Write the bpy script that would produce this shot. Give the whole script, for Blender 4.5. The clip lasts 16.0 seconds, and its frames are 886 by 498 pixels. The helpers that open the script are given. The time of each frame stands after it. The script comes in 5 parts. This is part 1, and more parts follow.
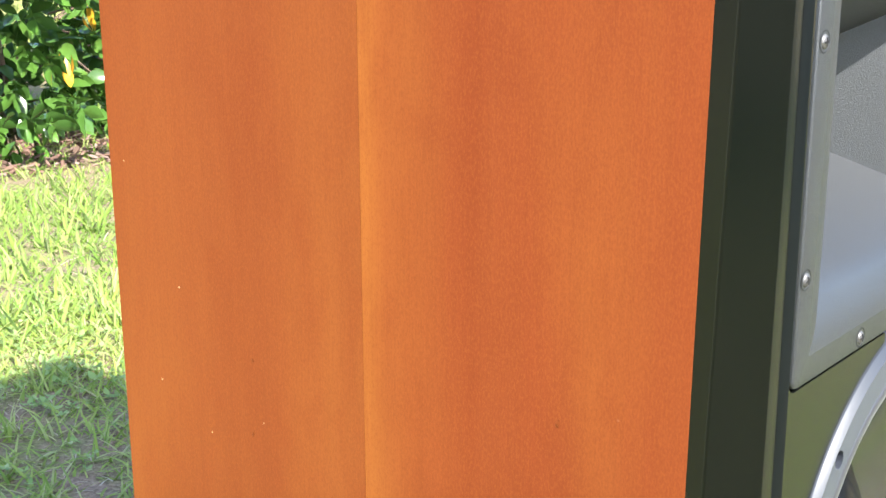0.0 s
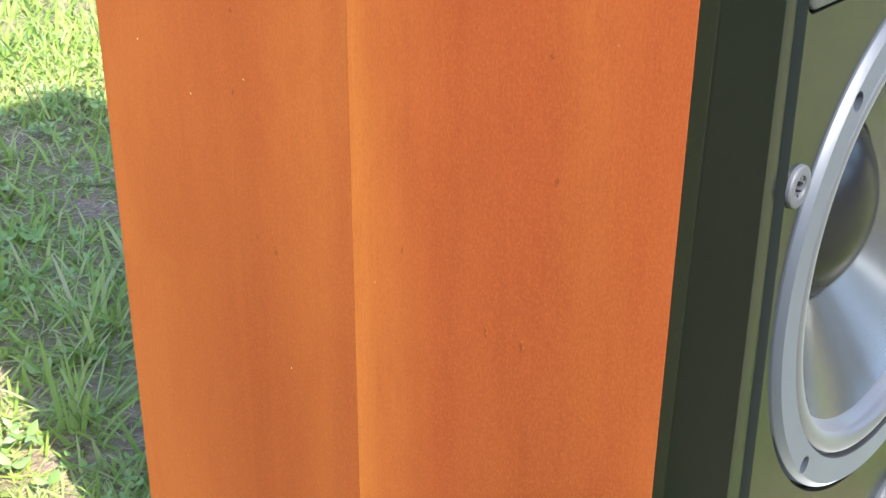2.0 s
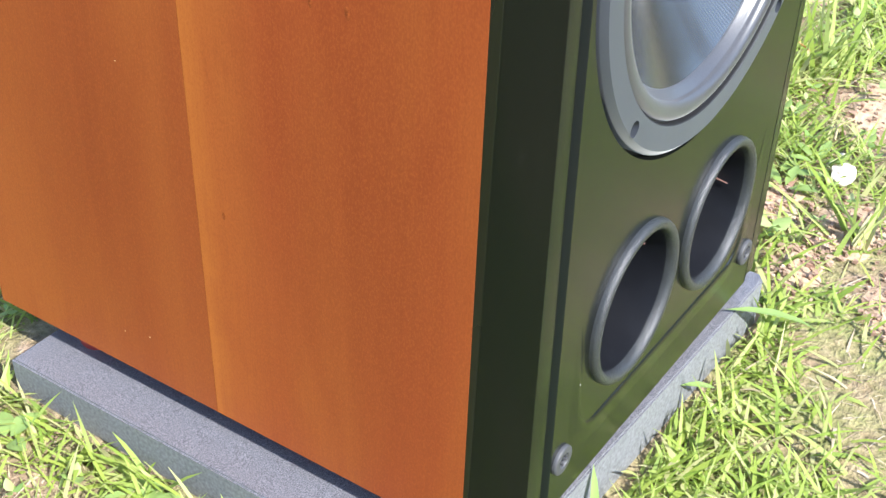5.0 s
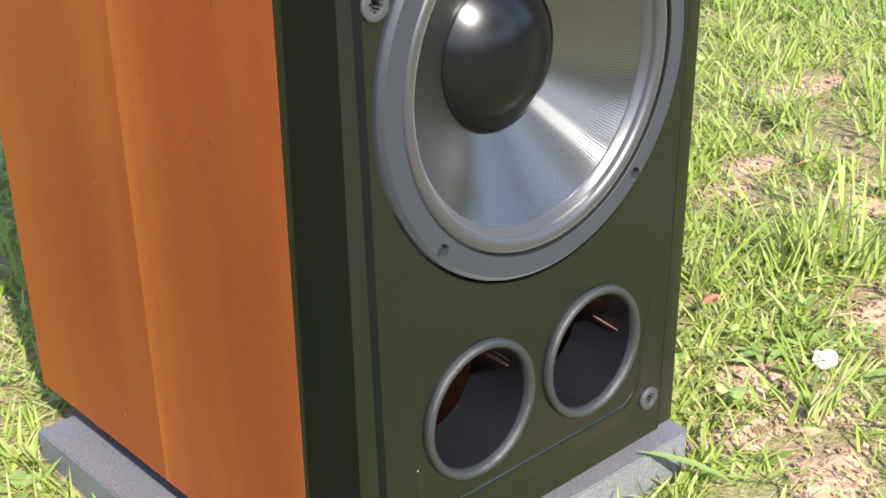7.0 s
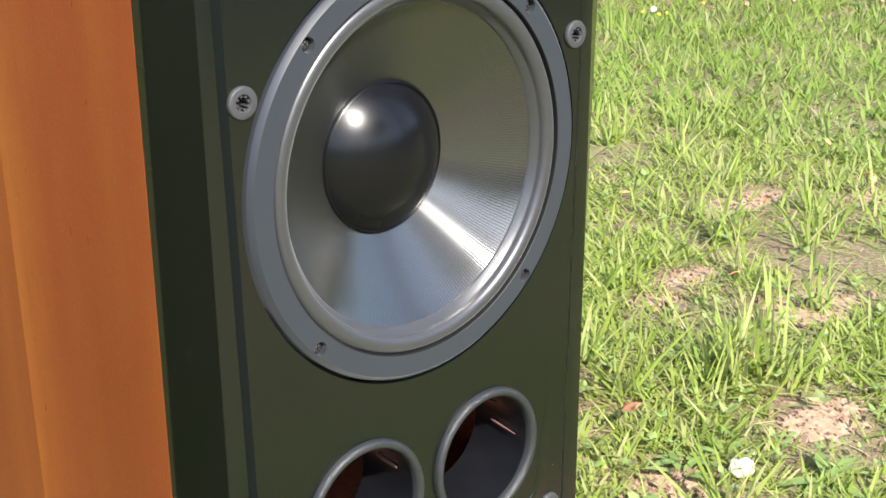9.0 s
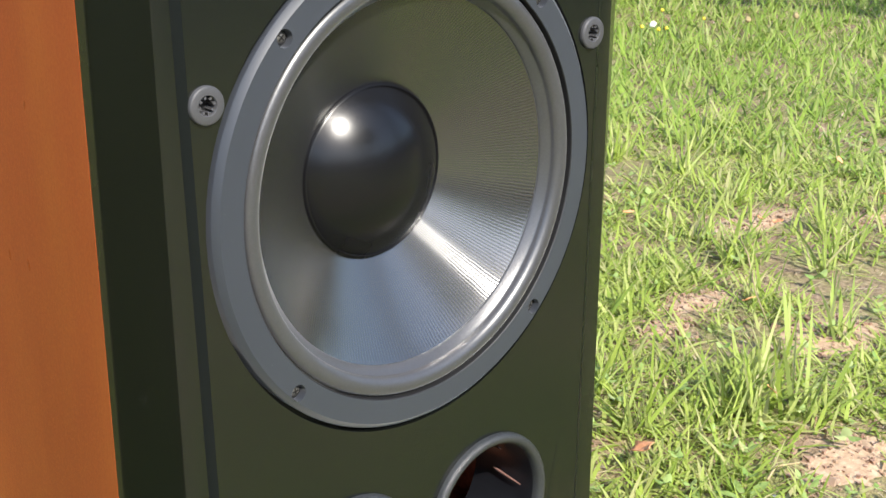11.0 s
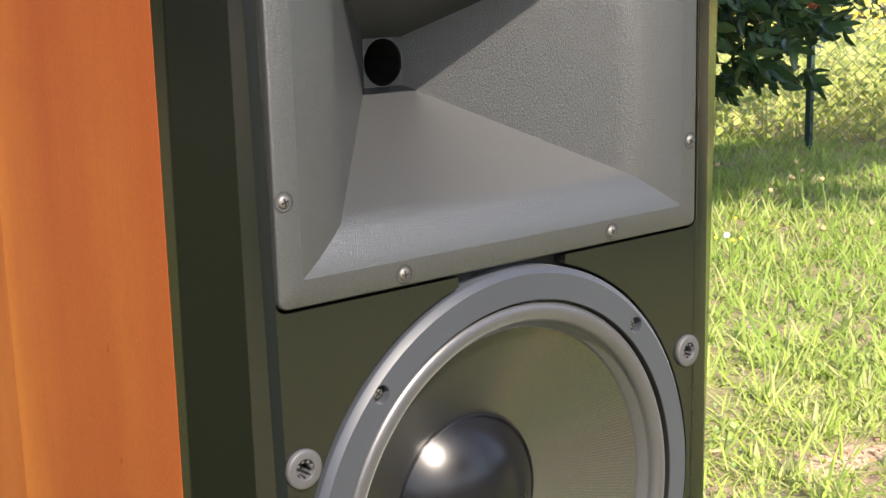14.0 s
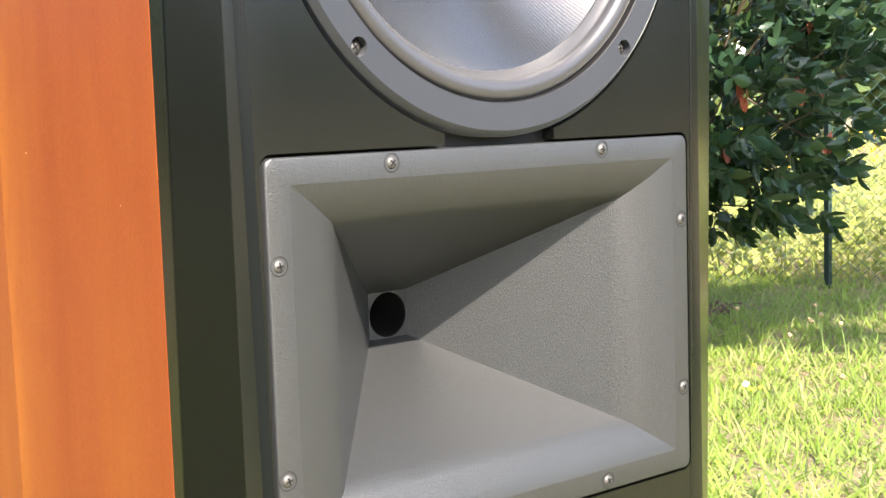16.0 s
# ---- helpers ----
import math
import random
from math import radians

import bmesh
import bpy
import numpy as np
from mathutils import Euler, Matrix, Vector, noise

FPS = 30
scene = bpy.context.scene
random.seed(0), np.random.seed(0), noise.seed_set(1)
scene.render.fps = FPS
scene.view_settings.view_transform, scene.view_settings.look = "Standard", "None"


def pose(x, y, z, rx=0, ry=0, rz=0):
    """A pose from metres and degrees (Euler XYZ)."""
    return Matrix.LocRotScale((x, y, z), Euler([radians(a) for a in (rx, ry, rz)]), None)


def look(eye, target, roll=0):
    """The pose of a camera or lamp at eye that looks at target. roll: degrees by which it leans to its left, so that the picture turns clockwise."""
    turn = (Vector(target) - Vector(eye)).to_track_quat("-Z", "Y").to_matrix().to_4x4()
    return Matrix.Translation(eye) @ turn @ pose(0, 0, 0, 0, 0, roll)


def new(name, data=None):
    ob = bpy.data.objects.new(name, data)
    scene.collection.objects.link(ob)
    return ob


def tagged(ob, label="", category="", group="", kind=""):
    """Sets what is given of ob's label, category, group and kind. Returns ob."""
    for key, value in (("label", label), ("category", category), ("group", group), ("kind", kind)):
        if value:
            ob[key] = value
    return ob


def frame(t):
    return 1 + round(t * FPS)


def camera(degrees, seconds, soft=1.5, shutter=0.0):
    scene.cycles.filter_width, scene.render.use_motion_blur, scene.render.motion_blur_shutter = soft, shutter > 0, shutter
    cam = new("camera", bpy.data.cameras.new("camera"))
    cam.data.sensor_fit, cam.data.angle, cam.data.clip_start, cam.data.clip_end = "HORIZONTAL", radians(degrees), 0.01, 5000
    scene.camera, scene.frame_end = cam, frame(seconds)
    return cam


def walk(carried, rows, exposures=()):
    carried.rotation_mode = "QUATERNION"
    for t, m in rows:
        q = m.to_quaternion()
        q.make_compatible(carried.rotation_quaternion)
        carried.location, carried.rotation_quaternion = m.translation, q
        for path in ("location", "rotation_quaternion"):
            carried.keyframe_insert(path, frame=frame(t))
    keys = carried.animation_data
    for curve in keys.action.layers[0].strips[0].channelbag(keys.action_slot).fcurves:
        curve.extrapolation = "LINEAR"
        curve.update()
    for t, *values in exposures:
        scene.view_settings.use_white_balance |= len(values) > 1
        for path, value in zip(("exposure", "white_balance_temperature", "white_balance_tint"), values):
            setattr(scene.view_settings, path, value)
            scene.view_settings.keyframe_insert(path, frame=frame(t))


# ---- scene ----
# ---------------------------------------------------------------- camera and walk
PATH = [
    (0, (-0.613, -0.211, 0.712), (0.866, 1.021, 0.175), -0.1),
    (0.5, (-0.608, -0.205, 0.694), (0.852, 1.016, 0.085), 0.2),
    (1, (-0.607, -0.205, 0.676), (0.833, 1.005, 0.002), 0.6),
    (1.5, (-0.603, -0.206, 0.658), (0.811, 0.99, -0.093), 0.7),
    (2, (-0.587, -0.207, 0.64), (0.783, 0.968, -0.222), 0.3),
    (2.5, (-0.585, -0.206, 0.621), (0.752, 0.949, -0.315), -0.0),
    (3, (-0.578, -0.197, 0.606), (0.718, 0.908, -0.442), 0.8),
    (3.5, (-0.574, -0.2, 0.587), (0.684, 0.895, -0.517), 0.6),
    (4, (-0.572, -0.208, 0.558), (0.68, 0.849, -0.589), 1.5),
    (4.5, (-0.56, -0.222, 0.545), (0.67, 0.807, -0.649), 0.9),
    (5, (-0.584, -0.228, 0.596), (0.768, 0.675, -0.569), 1.7),
    (5.2, (-0.606, -0.228, 0.623), (0.825, 0.639, -0.473), 3.6),
    (7.3, (-0.538, -0.56, 0.617), (0.629, 0.827, -0.228), -1.3),
    (7.5, (-0.535, -0.572, 0.617), (0.628, 0.826, -0.216), -1.5),
    (8, (-0.521, -0.57, 0.606), (0.662, 0.828, -0.199), -1.2),
    (8.5, (-0.504, -0.567, 0.601), (0.727, 0.828, -0.133), -1.2),
    (8.7, (-0.504, -0.567, 0.607), (0.749, 0.82, -0.103), -0.7),
    (10.8, (-0.467, -0.526, 0.591), (0.807, 0.857, -0.089), 0.8),
    (11, (-0.439, -0.491, 0.575), (0.841, 0.89, -0.1), 0.1),
    (11.5, (-0.442, -0.483, 0.586), (0.824, 0.944, -0.013), -0.7),
    (12, (-0.444, -0.478, 0.595), (0.808, 0.988, 0.065), -1.1),
    (12.5, (-0.437, -0.478, 0.606), (0.82, 0.997, 0.108), -1.3),
    (13, (-0.432, -0.478, 0.619), (0.832, 1.004, 0.163), -1.8),
    (13.5, (-0.428, -0.473, 0.63), (0.832, 1.02, 0.203), -1.9),
    (14, (-0.428, -0.461, 0.647), (0.824, 1.046, 0.247), -1.6),
    (14.5, (-0.433, -0.47, 0.669), (0.793, 1.073, 0.328), -1.5),
    (15, (-0.432, -0.48, 0.685), (0.8, 1.07, 0.404), -1.5),
    (15.5, (-0.429, -0.482, 0.703), (0.807, 1.071, 0.451), -1.8),
    (16, (-0.43, -0.485, 0.719), (0.817, 1.063, 0.508), -1.9),
]
cam = camera(37.5, 16.0)
walk(cam, [(t, look(eye, target, roll)) for t, eye, target, roll in PATH],
     exposures=[(0.0, 2.10, 6150, 10), (2.0, 2.10, 5950, 10), (3.5, 2.10, 5850, 10), (5.0, 1.70, 5950, 10), (7.3, 1.42, 6500, 11), (11.0, 1.24, 6500, 10),
                (12.0, 1.36, 6700, 12), (13.0, 1.48, 7000, 13), (14.5, 1.74, 7150, 15), (15.0, 1.84, 7150, 15), (16.0, 2.11, 7150, 14)])

# ---------------------------------------------------------------- light
SUN_AZ = 17.0      # degrees the sun stands to the left of the loudspeaker's front
SUN_EL = 41.5
world = bpy.data.worlds.new("sky")
scene.world = world
world.use_nodes = True
wn = world.node_tree.nodes
sky = wn.new("ShaderNodeTexSky")
sky.sky_type, sky.sun_disc = "NISHITA", False
sky.sun_elevation = radians(SUN_EL)
sky.sun_rotation = radians(180 + SUN_AZ)
sky.air_density, sky.dust_density, sky.ozone_density = 1.0, 1.0, 1.0
world.node_tree.links.new(sky.outputs[0], wn["Background"].inputs[0])
wn["Background"].inputs[1].default_value = 0.15
sun_dir = Vector((-math.sin(radians(SUN_AZ)) * math.cos(radians(SUN_EL)),
                  -math.cos(radians(SUN_AZ)) * math.cos(radians(SUN_EL)), math.sin(radians(SUN_EL))))
sun = new("sun", bpy.data.lights.new("sun", "SUN"))
sun.data.energy, sun.data.angle, sun.data.color = 3.9, radians(0.55), (1.0, 0.95, 0.86)
sun.matrix_world = look(sun_dir * 20, (0, 0, 0))


# ---------------------------------------------------------------- materials
class Mat:
    """A node material being written: b is its Principled node."""

    def __init__(self, name, color=(0.5, 0.5, 0.5), rough=0.5, metal=0.0):
        self.m = bpy.data.materials.new(name)
        self.m.use_nodes = True
        self.n, self.l = self.m.node_tree.nodes, self.m.node_tree.links
        self.b = self.n["Principled BSDF"]
        self.b.inputs["Base Color"].default_value = (*color, 1)
        self.b.inputs["Roughness"].default_value = rough
        self.b.inputs["Metallic"].default_value = metal

    def node(self, kind, **kw):
        nd = self.n.new(kind)
        for key, value in kw.items():
            nd.inputs[key.replace("_", " ")].default_value = value
        return nd

    def coords(self, scale=(1, 1, 1), where="Object"):
        tc = self.n.new("ShaderNodeTexCoord")
        mp = self.n.new("ShaderNodeMapping")
        mp.inputs["Scale"].default_value = scale
        self.l.new(tc.outputs[where], mp.inputs["Vector"])
        return mp.outputs[0]

    def noise(self, vec, scale, detail=4, rough=0.55, dist=0.0):
        nd = self.node("ShaderNodeTexNoise", Scale=scale, Detail=detail, Roughness=rough, Distortion=dist)
        self.l.new(vec, nd.inputs["Vector"])
        return nd.outputs[0]

    def ramp(self, fac, *stops):
        nd = self.n.new("ShaderNodeValToRGB")
        els = nd.color_ramp.elements
        while len(els) < len(stops):
            els.new(0.5)
        for el, (pos, col) in zip(els, stops):
            el.position = pos
            el.color = (*col, 1) if len(col) == 3 else col
        self.l.new(fac, nd.inputs[0])
        return nd.outputs[0]

    def mix(self, fac, a, b, kind="MIX"):
        nd = self.n.new("ShaderNodeMix")
        nd.data_type, nd.blend_type = "RGBA", kind
        for sock, v in ((nd.inputs[0], fac), (nd.inputs[6], a), (nd.inputs[7], b)):
            if isinstance(v, (int, float)):
                sock.default_value = v
            elif isinstance(v, tuple):
                sock.default_value = (*v, 1)
            else:
                self.l.new(v, sock)
        return nd.outputs[2]

    def bump(self, height, strength, distance=0.001):
        nd = self.node("ShaderNodeBump", Strength=strength, Distance=distance)
        self.l.new(height, nd.inputs["Height"])
        self.l.new(nd.outputs[0], self.b.inputs["Normal"])

    def to(self, name, out):
        self.l.new(out, self.b.inputs[name])
        return self


def grey(v):
    return (v, v, v)


def random_of(mat, kind="ShaderNodeObjectInfo"):
    nd = mat.n.new(kind)
    return nd.outputs["Random"] if kind == "ShaderNodeObjectInfo" else nd.outputs["Random Per Island"]


def specks(m, col, scale, size, pale):
    """Sparse pale dust specks over a colour."""
    vo = m.node("ShaderNodeTexVoronoi", Scale=scale)
    m.l.new(m.coords(), vo.inputs["Vector"])
    dot = m.ramp(vo.outputs["Distance"], (size, grey(1.0)), (size * 1.5, grey(0.0)))
    few = m.ramp(vo.outputs["Color"], (0.74, grey(0.0)), (0.76, grey(1.0)))
    return m.mix(m.mix(1.0, dot, few, "MULTIPLY"), col, pale)


def veneer(name, seed, tone, pale_at=None, dark_at=None, seam_at=None, dark_lens=None):
    """Reddish orange lacquered veneer, grain upright. pale_at: the two y between which a paler sapwood fades out."""
    m = Mat(name, rough=0.42)
    vec = m.coords((1, 1, 0.035))
    off = m.n.new("ShaderNodeMapping")
    off.inputs["Location"].default_value = (seed * 3.1, seed * 1.7, seed * 0.9)
    m.l.new(vec, off.inputs["Vector"])
    v = off.outputs[0]
    broad = m.noise(v, 9, 3, 0.5, 0.6)
    streak = m.noise(v, 60, 5, 0.6, 0.3)
    fine = m.noise(v, 900, 4, 0.7)
    pore = m.noise(m.coords((1, 1, 0.5)), 1050, 3, 0.75)
    band = m.noise(v, 22, 4, 0.55, 1.2)
    blotch = m.noise(m.coords((1, 1, 0.22)), 10 + seed, 3, 0.5, 0.4)
    cloud = m.noise(m.coords((1, 1, 0.45)), 24 + seed, 4, 0.6, 0.8)
    a, b, c = tone
    col = m.ramp(broad, (0.3, a), (0.52, b), (0.72, c))
    for limits, shade, most in ((pale_at, (0.40, 0.115, 0.0220), 0.7), (dark_at, (0.24, 0.055, 0.0140), 0.5), (seam_at, (0.48, 0.155, 0.0260), 0.85)):
        if limits:
            sp = m.n.new("ShaderNodeSeparateXYZ")
            m.l.new(m.coords(), sp.inputs[0])
            mr = m.n.new("ShaderNodeMapRange")
            for i, val in zip((1, 2, 3, 4), (*limits, 0.0, 1.0)):
                mr.inputs[i].default_value = val
            m.l.new(sp.outputs["Y"], mr.inputs[0])
            fade = m.mix(1.0, m.ramp(band, (0.3, grey(0.45)), (0.6, grey(1.0))), mr.outputs[0], "MULTIPLY")
            col = m.mix(m.mix(1.0, fade, grey(most), "MULTIPLY"), col, shade)
    col = m.mix(m.ramp(band, (0.46, grey(0.0)), (0.7, grey(0.22))), col, (0.235, 0.05, 0.0140))
    col = m.mix(m.ramp(streak, (0.42, grey(0.0)), (0.76, grey(0.2))), col, (0.215, 0.045, 0.0120))
    col = m.mix(m.ramp(blotch, (0.40, grey(0.0)), (0.66, grey(0.5))), col, (0.36, 0.106, 0.0210))
    col = m.mix(m.ramp(cloud, (0.48, grey(0.0)), (0.70, grey(0.4))), col, (0.235, 0.046, 0.0120))
    if dark_lens:
        # an upright lens of darker wood, widened to dim the lower panel too: centre and half sizes in y and z
        mp = m.n.new("ShaderNodeMapping")
        mp.inputs["Scale"].default_value = (0.0, 1 / dark_lens[2], 1 / dark_lens[3])
        mp.inputs["Location"].default_value = (0.0, -dark_lens[0] / dark_lens[2], -dark_lens[1] / dark_lens[3])
        m.l.new(m.coords(), mp.inputs["Vector"])
        ln = m.n.new("ShaderNodeVectorMath")
        ln.operation = "LENGTH"
        m.l.new(mp.outputs[0], ln.inputs[0])
        lens = m.ramp(ln.outputs["Value"], (0.15, grey(0.7)), (1.0, grey(0.0)))
        col = m.mix(m.mix(1.0, lens, m.ramp(band, (0.3, grey(0.6)), (0.6, grey(1.0))), "MULTIPLY"), col, (0.19, 0.036, 0.0100))
    col = m.mix(m.ramp(fine, (0.3, grey(0.2)), (0.6, grey(0.0))), col, (0.17, 0.038, 0.0100))
    col = m.mix(m.ramp(pore, (0.5, grey(0.0)), (0.64, grey(0.22))), col, (0.43, 0.122, 0.0240))
    col = m.mix(m.ramp(pore, (0.36, grey(0.24)), (0.48, grey(0.0))), col, (0.185, 0.038, 0.0100))
    m.to("Base Color", specks(m, col, 46, 0.022, (0.75, 0.5, 0.3)))
    m.bump(fine, 0.12, 0.0004)
    m.b.inputs["Specular IOR Level"].default_value = 0.13
    return m.m


def satin_black(name, base=(0.018, 0.02, 0.02), rough=0.2, dust=0.12, spec=0.5, dusty=0.0):
    """Dark satin lacquer with a little dust and handling wear."""
    m = Mat(name, base, rough)
    m.b.inputs["Specular IOR Level"].default_value = spec
    v = m.coords()
    d = m.noise(v, 420, 4, 0.7)
    smear = m.noise(m.coords((1, 1, 0.3)), 11, 4, 0.6)
    m.to("Base Color", specks(m, m.mix(m.ramp(d, (0.66, grey(0.0)), (0.8, grey(dust))), base, (0.16, 0.17, 0.17)), 38, 0.018, (0.4, 0.4, 0.36)))
    if dusty:
        cloud = m.ramp(m.noise(m.coords((1, 1, 0.6)), 13, 3, 0.6), (0.55, grey(0.0)), (0.72, grey(dusty)))
        grit = m.ramp(m.noise(v, 1100, 2, 0.6), (0.5, grey(0.0)), (0.66, grey(1.0)))
        m.to("Base Color", m.mix(m.mix(1.0, cloud, grit, "MULTIPLY"), m.b.inputs["Base Color"].links[0].from_socket, (0.3, 0.31, 0.3)))
    m.to("Roughness", m.ramp(smear, (0.3, grey(rough * 0.85)), (0.75, grey(rough * 1.35))))
    m.bump(m.noise(v, 1300, 3, 0.6), 0.09, 0.0003)
    return m.m


def simple(name, color, rough, metal=0.0, grain=0.0, scale=200, vary=0.0):
    m = Mat(name, color, rough, metal)
    n1 = m.noise(m.coords(), scale, 4)
    if vary:
        dark = tuple(c * (1 - vary) for c in color)
        lite = tuple(min(1, c * (1 + vary)) for c in color)
        m.to("Base Color", m.ramp(n1, (0.3, dark), (0.7, lite)))
    if grain:
        m.bump(n1, grain, 0.0006)
    return m.m


def port_plastic():
    """Pebbled black plastic."""
    m = Mat("port_plastic", (0.027, 0.029, 0.031), 0.3)
    n1 = m.noise(m.coords(), 1700, 2, 0.5)
    m.to("Base Color", m.ramp(n1, (0.35, (0.018, 0.019, 0.021)), (0.65, (0.042, 0.045, 0.047))))
    m.bump(n1, 0.8, 0.0005)
    return m.m


VENEER_BACK = veneer("veneer_rear", 1.0, ((0.2802, 0.0646, 0.0157), (0.3087, 0.0764, 0.0181), (0.2612, 0.0564, 0.0123)), dark_at=(0.25, 0.205), dark_lens=(0.28, 0.22, 0.13, 0.22))
VENEER_FRONT = veneer("veneer_front", 5.0, ((0.2707, 0.0537, 0.0142), (0.2992, 0.0646, 0.0166), (0.2422, 0.0446, 0.0114)), pale_at=(0.15, 0.2049), seam_at=(0.189, 0.2035), dark_lens=(0.085, 0.23, 0.12, 0.27))
KNOT = simple("knot_brown", (0.22, 0.052, 0.013), 0.5, vary=0.35, scale=900)
KNOT.node_tree.nodes["Principled BSDF"].inputs["Specular IOR Level"].default_value = 0.08
# base plate colour, much darker than the other boards
UNDERSIDE = simple("dark_underside", (0.03, 0.022, 0.018), 0.8, vary=0.3, scale=120)
EDGE_WOOD = simple("raw_wood_core", (0.36, 0.13, 0.07), 0.6, vary=0.3, scale=160)
# core wood again, darkened for the shade inside the cabinet
SHADED_CORE = simple("shaded_inner_board", (0.15, 0.06, 0.036), 0.7, vary=0.3, scale=160)
BAFFLE = satin_black("baffle_lacquer", (0.005, 0.006, 0.0052), 0.2, 0.06, 0.82)
BAFFLE_STEP = satin_black("step_lacquer", (0.004, 0.0055, 0.006), 0.28, 0.1, 0.24)
EDGE_LACQUER = satin_black("edge_lacquer", (0.005, 0.006, 0.004), 0.25, 0.06, 0.42)
BAFFLE_EDGE = satin_black("bevel_lacquer", (0.0020, 0.0030, 0.0022), 0.2, 0.07, 0.29, 0.25)
# near-black: shade of wells, slots, gaps and throat put into the colour
DARK = simple("recess_shade_black", (0.008, 0.008, 0.009), 0.6)
FRAME = satin_black("cast_frame_paint", (0.026, 0.030, 0.039), 0.42, 0.2, 0.55)
RUBBER = simple("surround_rubber", (0.038, 0.038, 0.042), 0.34, grain=0.1, scale=700, vary=0.15)
RUBBER.node_tree.nodes["Principled BSDF"].inputs["Specular IOR Level"].default_value = 1.0
HORN = simple("horn_plastic", (0.030, 0.0320, 0.0335), 0.38, grain=0.5, scale=1350, vary=0.3)
HORN.node_tree.nodes["Principled BSDF"].inputs["Specular IOR Level"].default_value = 0.8
for dusty_mat, dust_sheen in ((FRAME, 0.3), (RUBBER, 0.25)):
    dusty_mat.node_tree.nodes["Principled BSDF"].inputs["Sheen Weight"].default_value = dust_sheen
    dusty_mat.node_tree.nodes["Principled BSDF"].inputs["Sheen Roughness"].default_value = 0.4
PORT = port_plastic()
TUBE = simple("port_tube_card", (0.008, 0.0085, 0.011), 0.35, vary=0.2, scale=90)
STEEL = simple("screw_steel", (0.14, 0.135, 0.13), 0.55, 0.7, grain=0.2, scale=2500, vary=0.2)
SOCKET = simple("socket_plastic", (0.05, 0.05, 0.054), 0.55, grain=0.1, scale=1500, vary=0.1)
STREAK_PINK = simple("pinkish_streak", (0.17, 0.09, 0.076), 0.6, 0.0)
PAD = simple("red_pad", (0.25, 0.03, 0.025), 0.5)


def cone_material(zc):
    """Dark cone: fine radial ribs, with turning marks round the axis that draw the sun's glint out into a line."""
    m = Mat("ribbed_cone", grey(0.03), 0.17)
    m.b.inputs["Anisotropic"].default_value = 0.98
    m.b.inputs["Anisotropic Rotation"].default_value = 0.25
    m.b.inputs["IOR"].default_value = 1.72
    tg = m.n.new("ShaderNodeTangent")
    tg.direction_type, tg.axis = "RADIAL", "Y"
    m.l.new(tg.outputs[0], m.b.inputs["Tangent"])
    m.b.inputs["Specular IOR Level"].default_value = 0.6
    m.b.inputs["Coat Weight"].default_value = 0.4
    m.b.inputs["Coat Roughness"].default_value = 0.4
    tc = m.n.new("ShaderNodeTexCoord")
    sp = m.n.new("ShaderNodeSeparateXYZ")
    m.l.new(tc.outputs["Object"], sp.inputs[0])

    def calc(op, a, b=None):
        nd = m.n.new("ShaderNodeMath")
        nd.operation = op
        for i, v in enumerate((a, b)):
            if isinstance(v, (int, float)):
                nd.inputs[i].default_value = v
            elif v is not None:
                m.l.new(v, nd.inputs[i])
        return nd.outputs[0]
    wob = m.noise(m.coords(), 120, 3)
    ang = calc("ARCTAN2", calc("SUBTRACT", sp.outputs["Z"], zc), sp.outputs["X"])
    wave = calc("SINE", calc("ADD", calc("MULTIPLY", ang, 300.0), calc("MULTIPLY", wob, 5.0)))
    rib = calc("ADD", calc("MULTIPLY", wave, 0.5), 0.5)
    # shade between the ribs is put into the colour: dark grooves, paler ridges
    m.to("Base Color", m.ramp(rib, (0.12, grey(0.008)), (0.85, grey(0.030))))
    m.bump(rib, 0.05, 0.0004)
    m.to("Specular IOR Level", m.ramp(rib, (0.2, grey(0.75)), (0.8, grey(1.0))))
    return m.m


DOME = satin_black("dust_cap_gloss", (0.005, 0.005, 0.006), 0.25, 0.04, 0.36)


def granite():
    m = Mat("speckled_granite", rough=0.38)
    v = m.coords()
    s1, s2 = m.noise(v, 1500, 2, 0.7), m.noise(v, 2300, 2, 0.7)
    col = m.ramp(s1, (0.38, (0.044, 0.044, 0.052)), (0.53, (0.142, 0.139, 0.155)), (0.70, (0.28, 0.274, 0.295)))
    col = m.mix(m.ramp(s2, (0.62, grey(0.0)), (0.72, grey(0.4))), col, (0.36, 0.35, 0.37))
    m.to("Base Color", col)
    m.bump(s1, 0.25, 0.0006)
    return m.m


GRANITE = granite()
GRANITE_SIDE = simple("sawn_granite_side", (0.155, 0.158, 0.165), 0.55, grain=0.2, scale=420, vary=0.35)


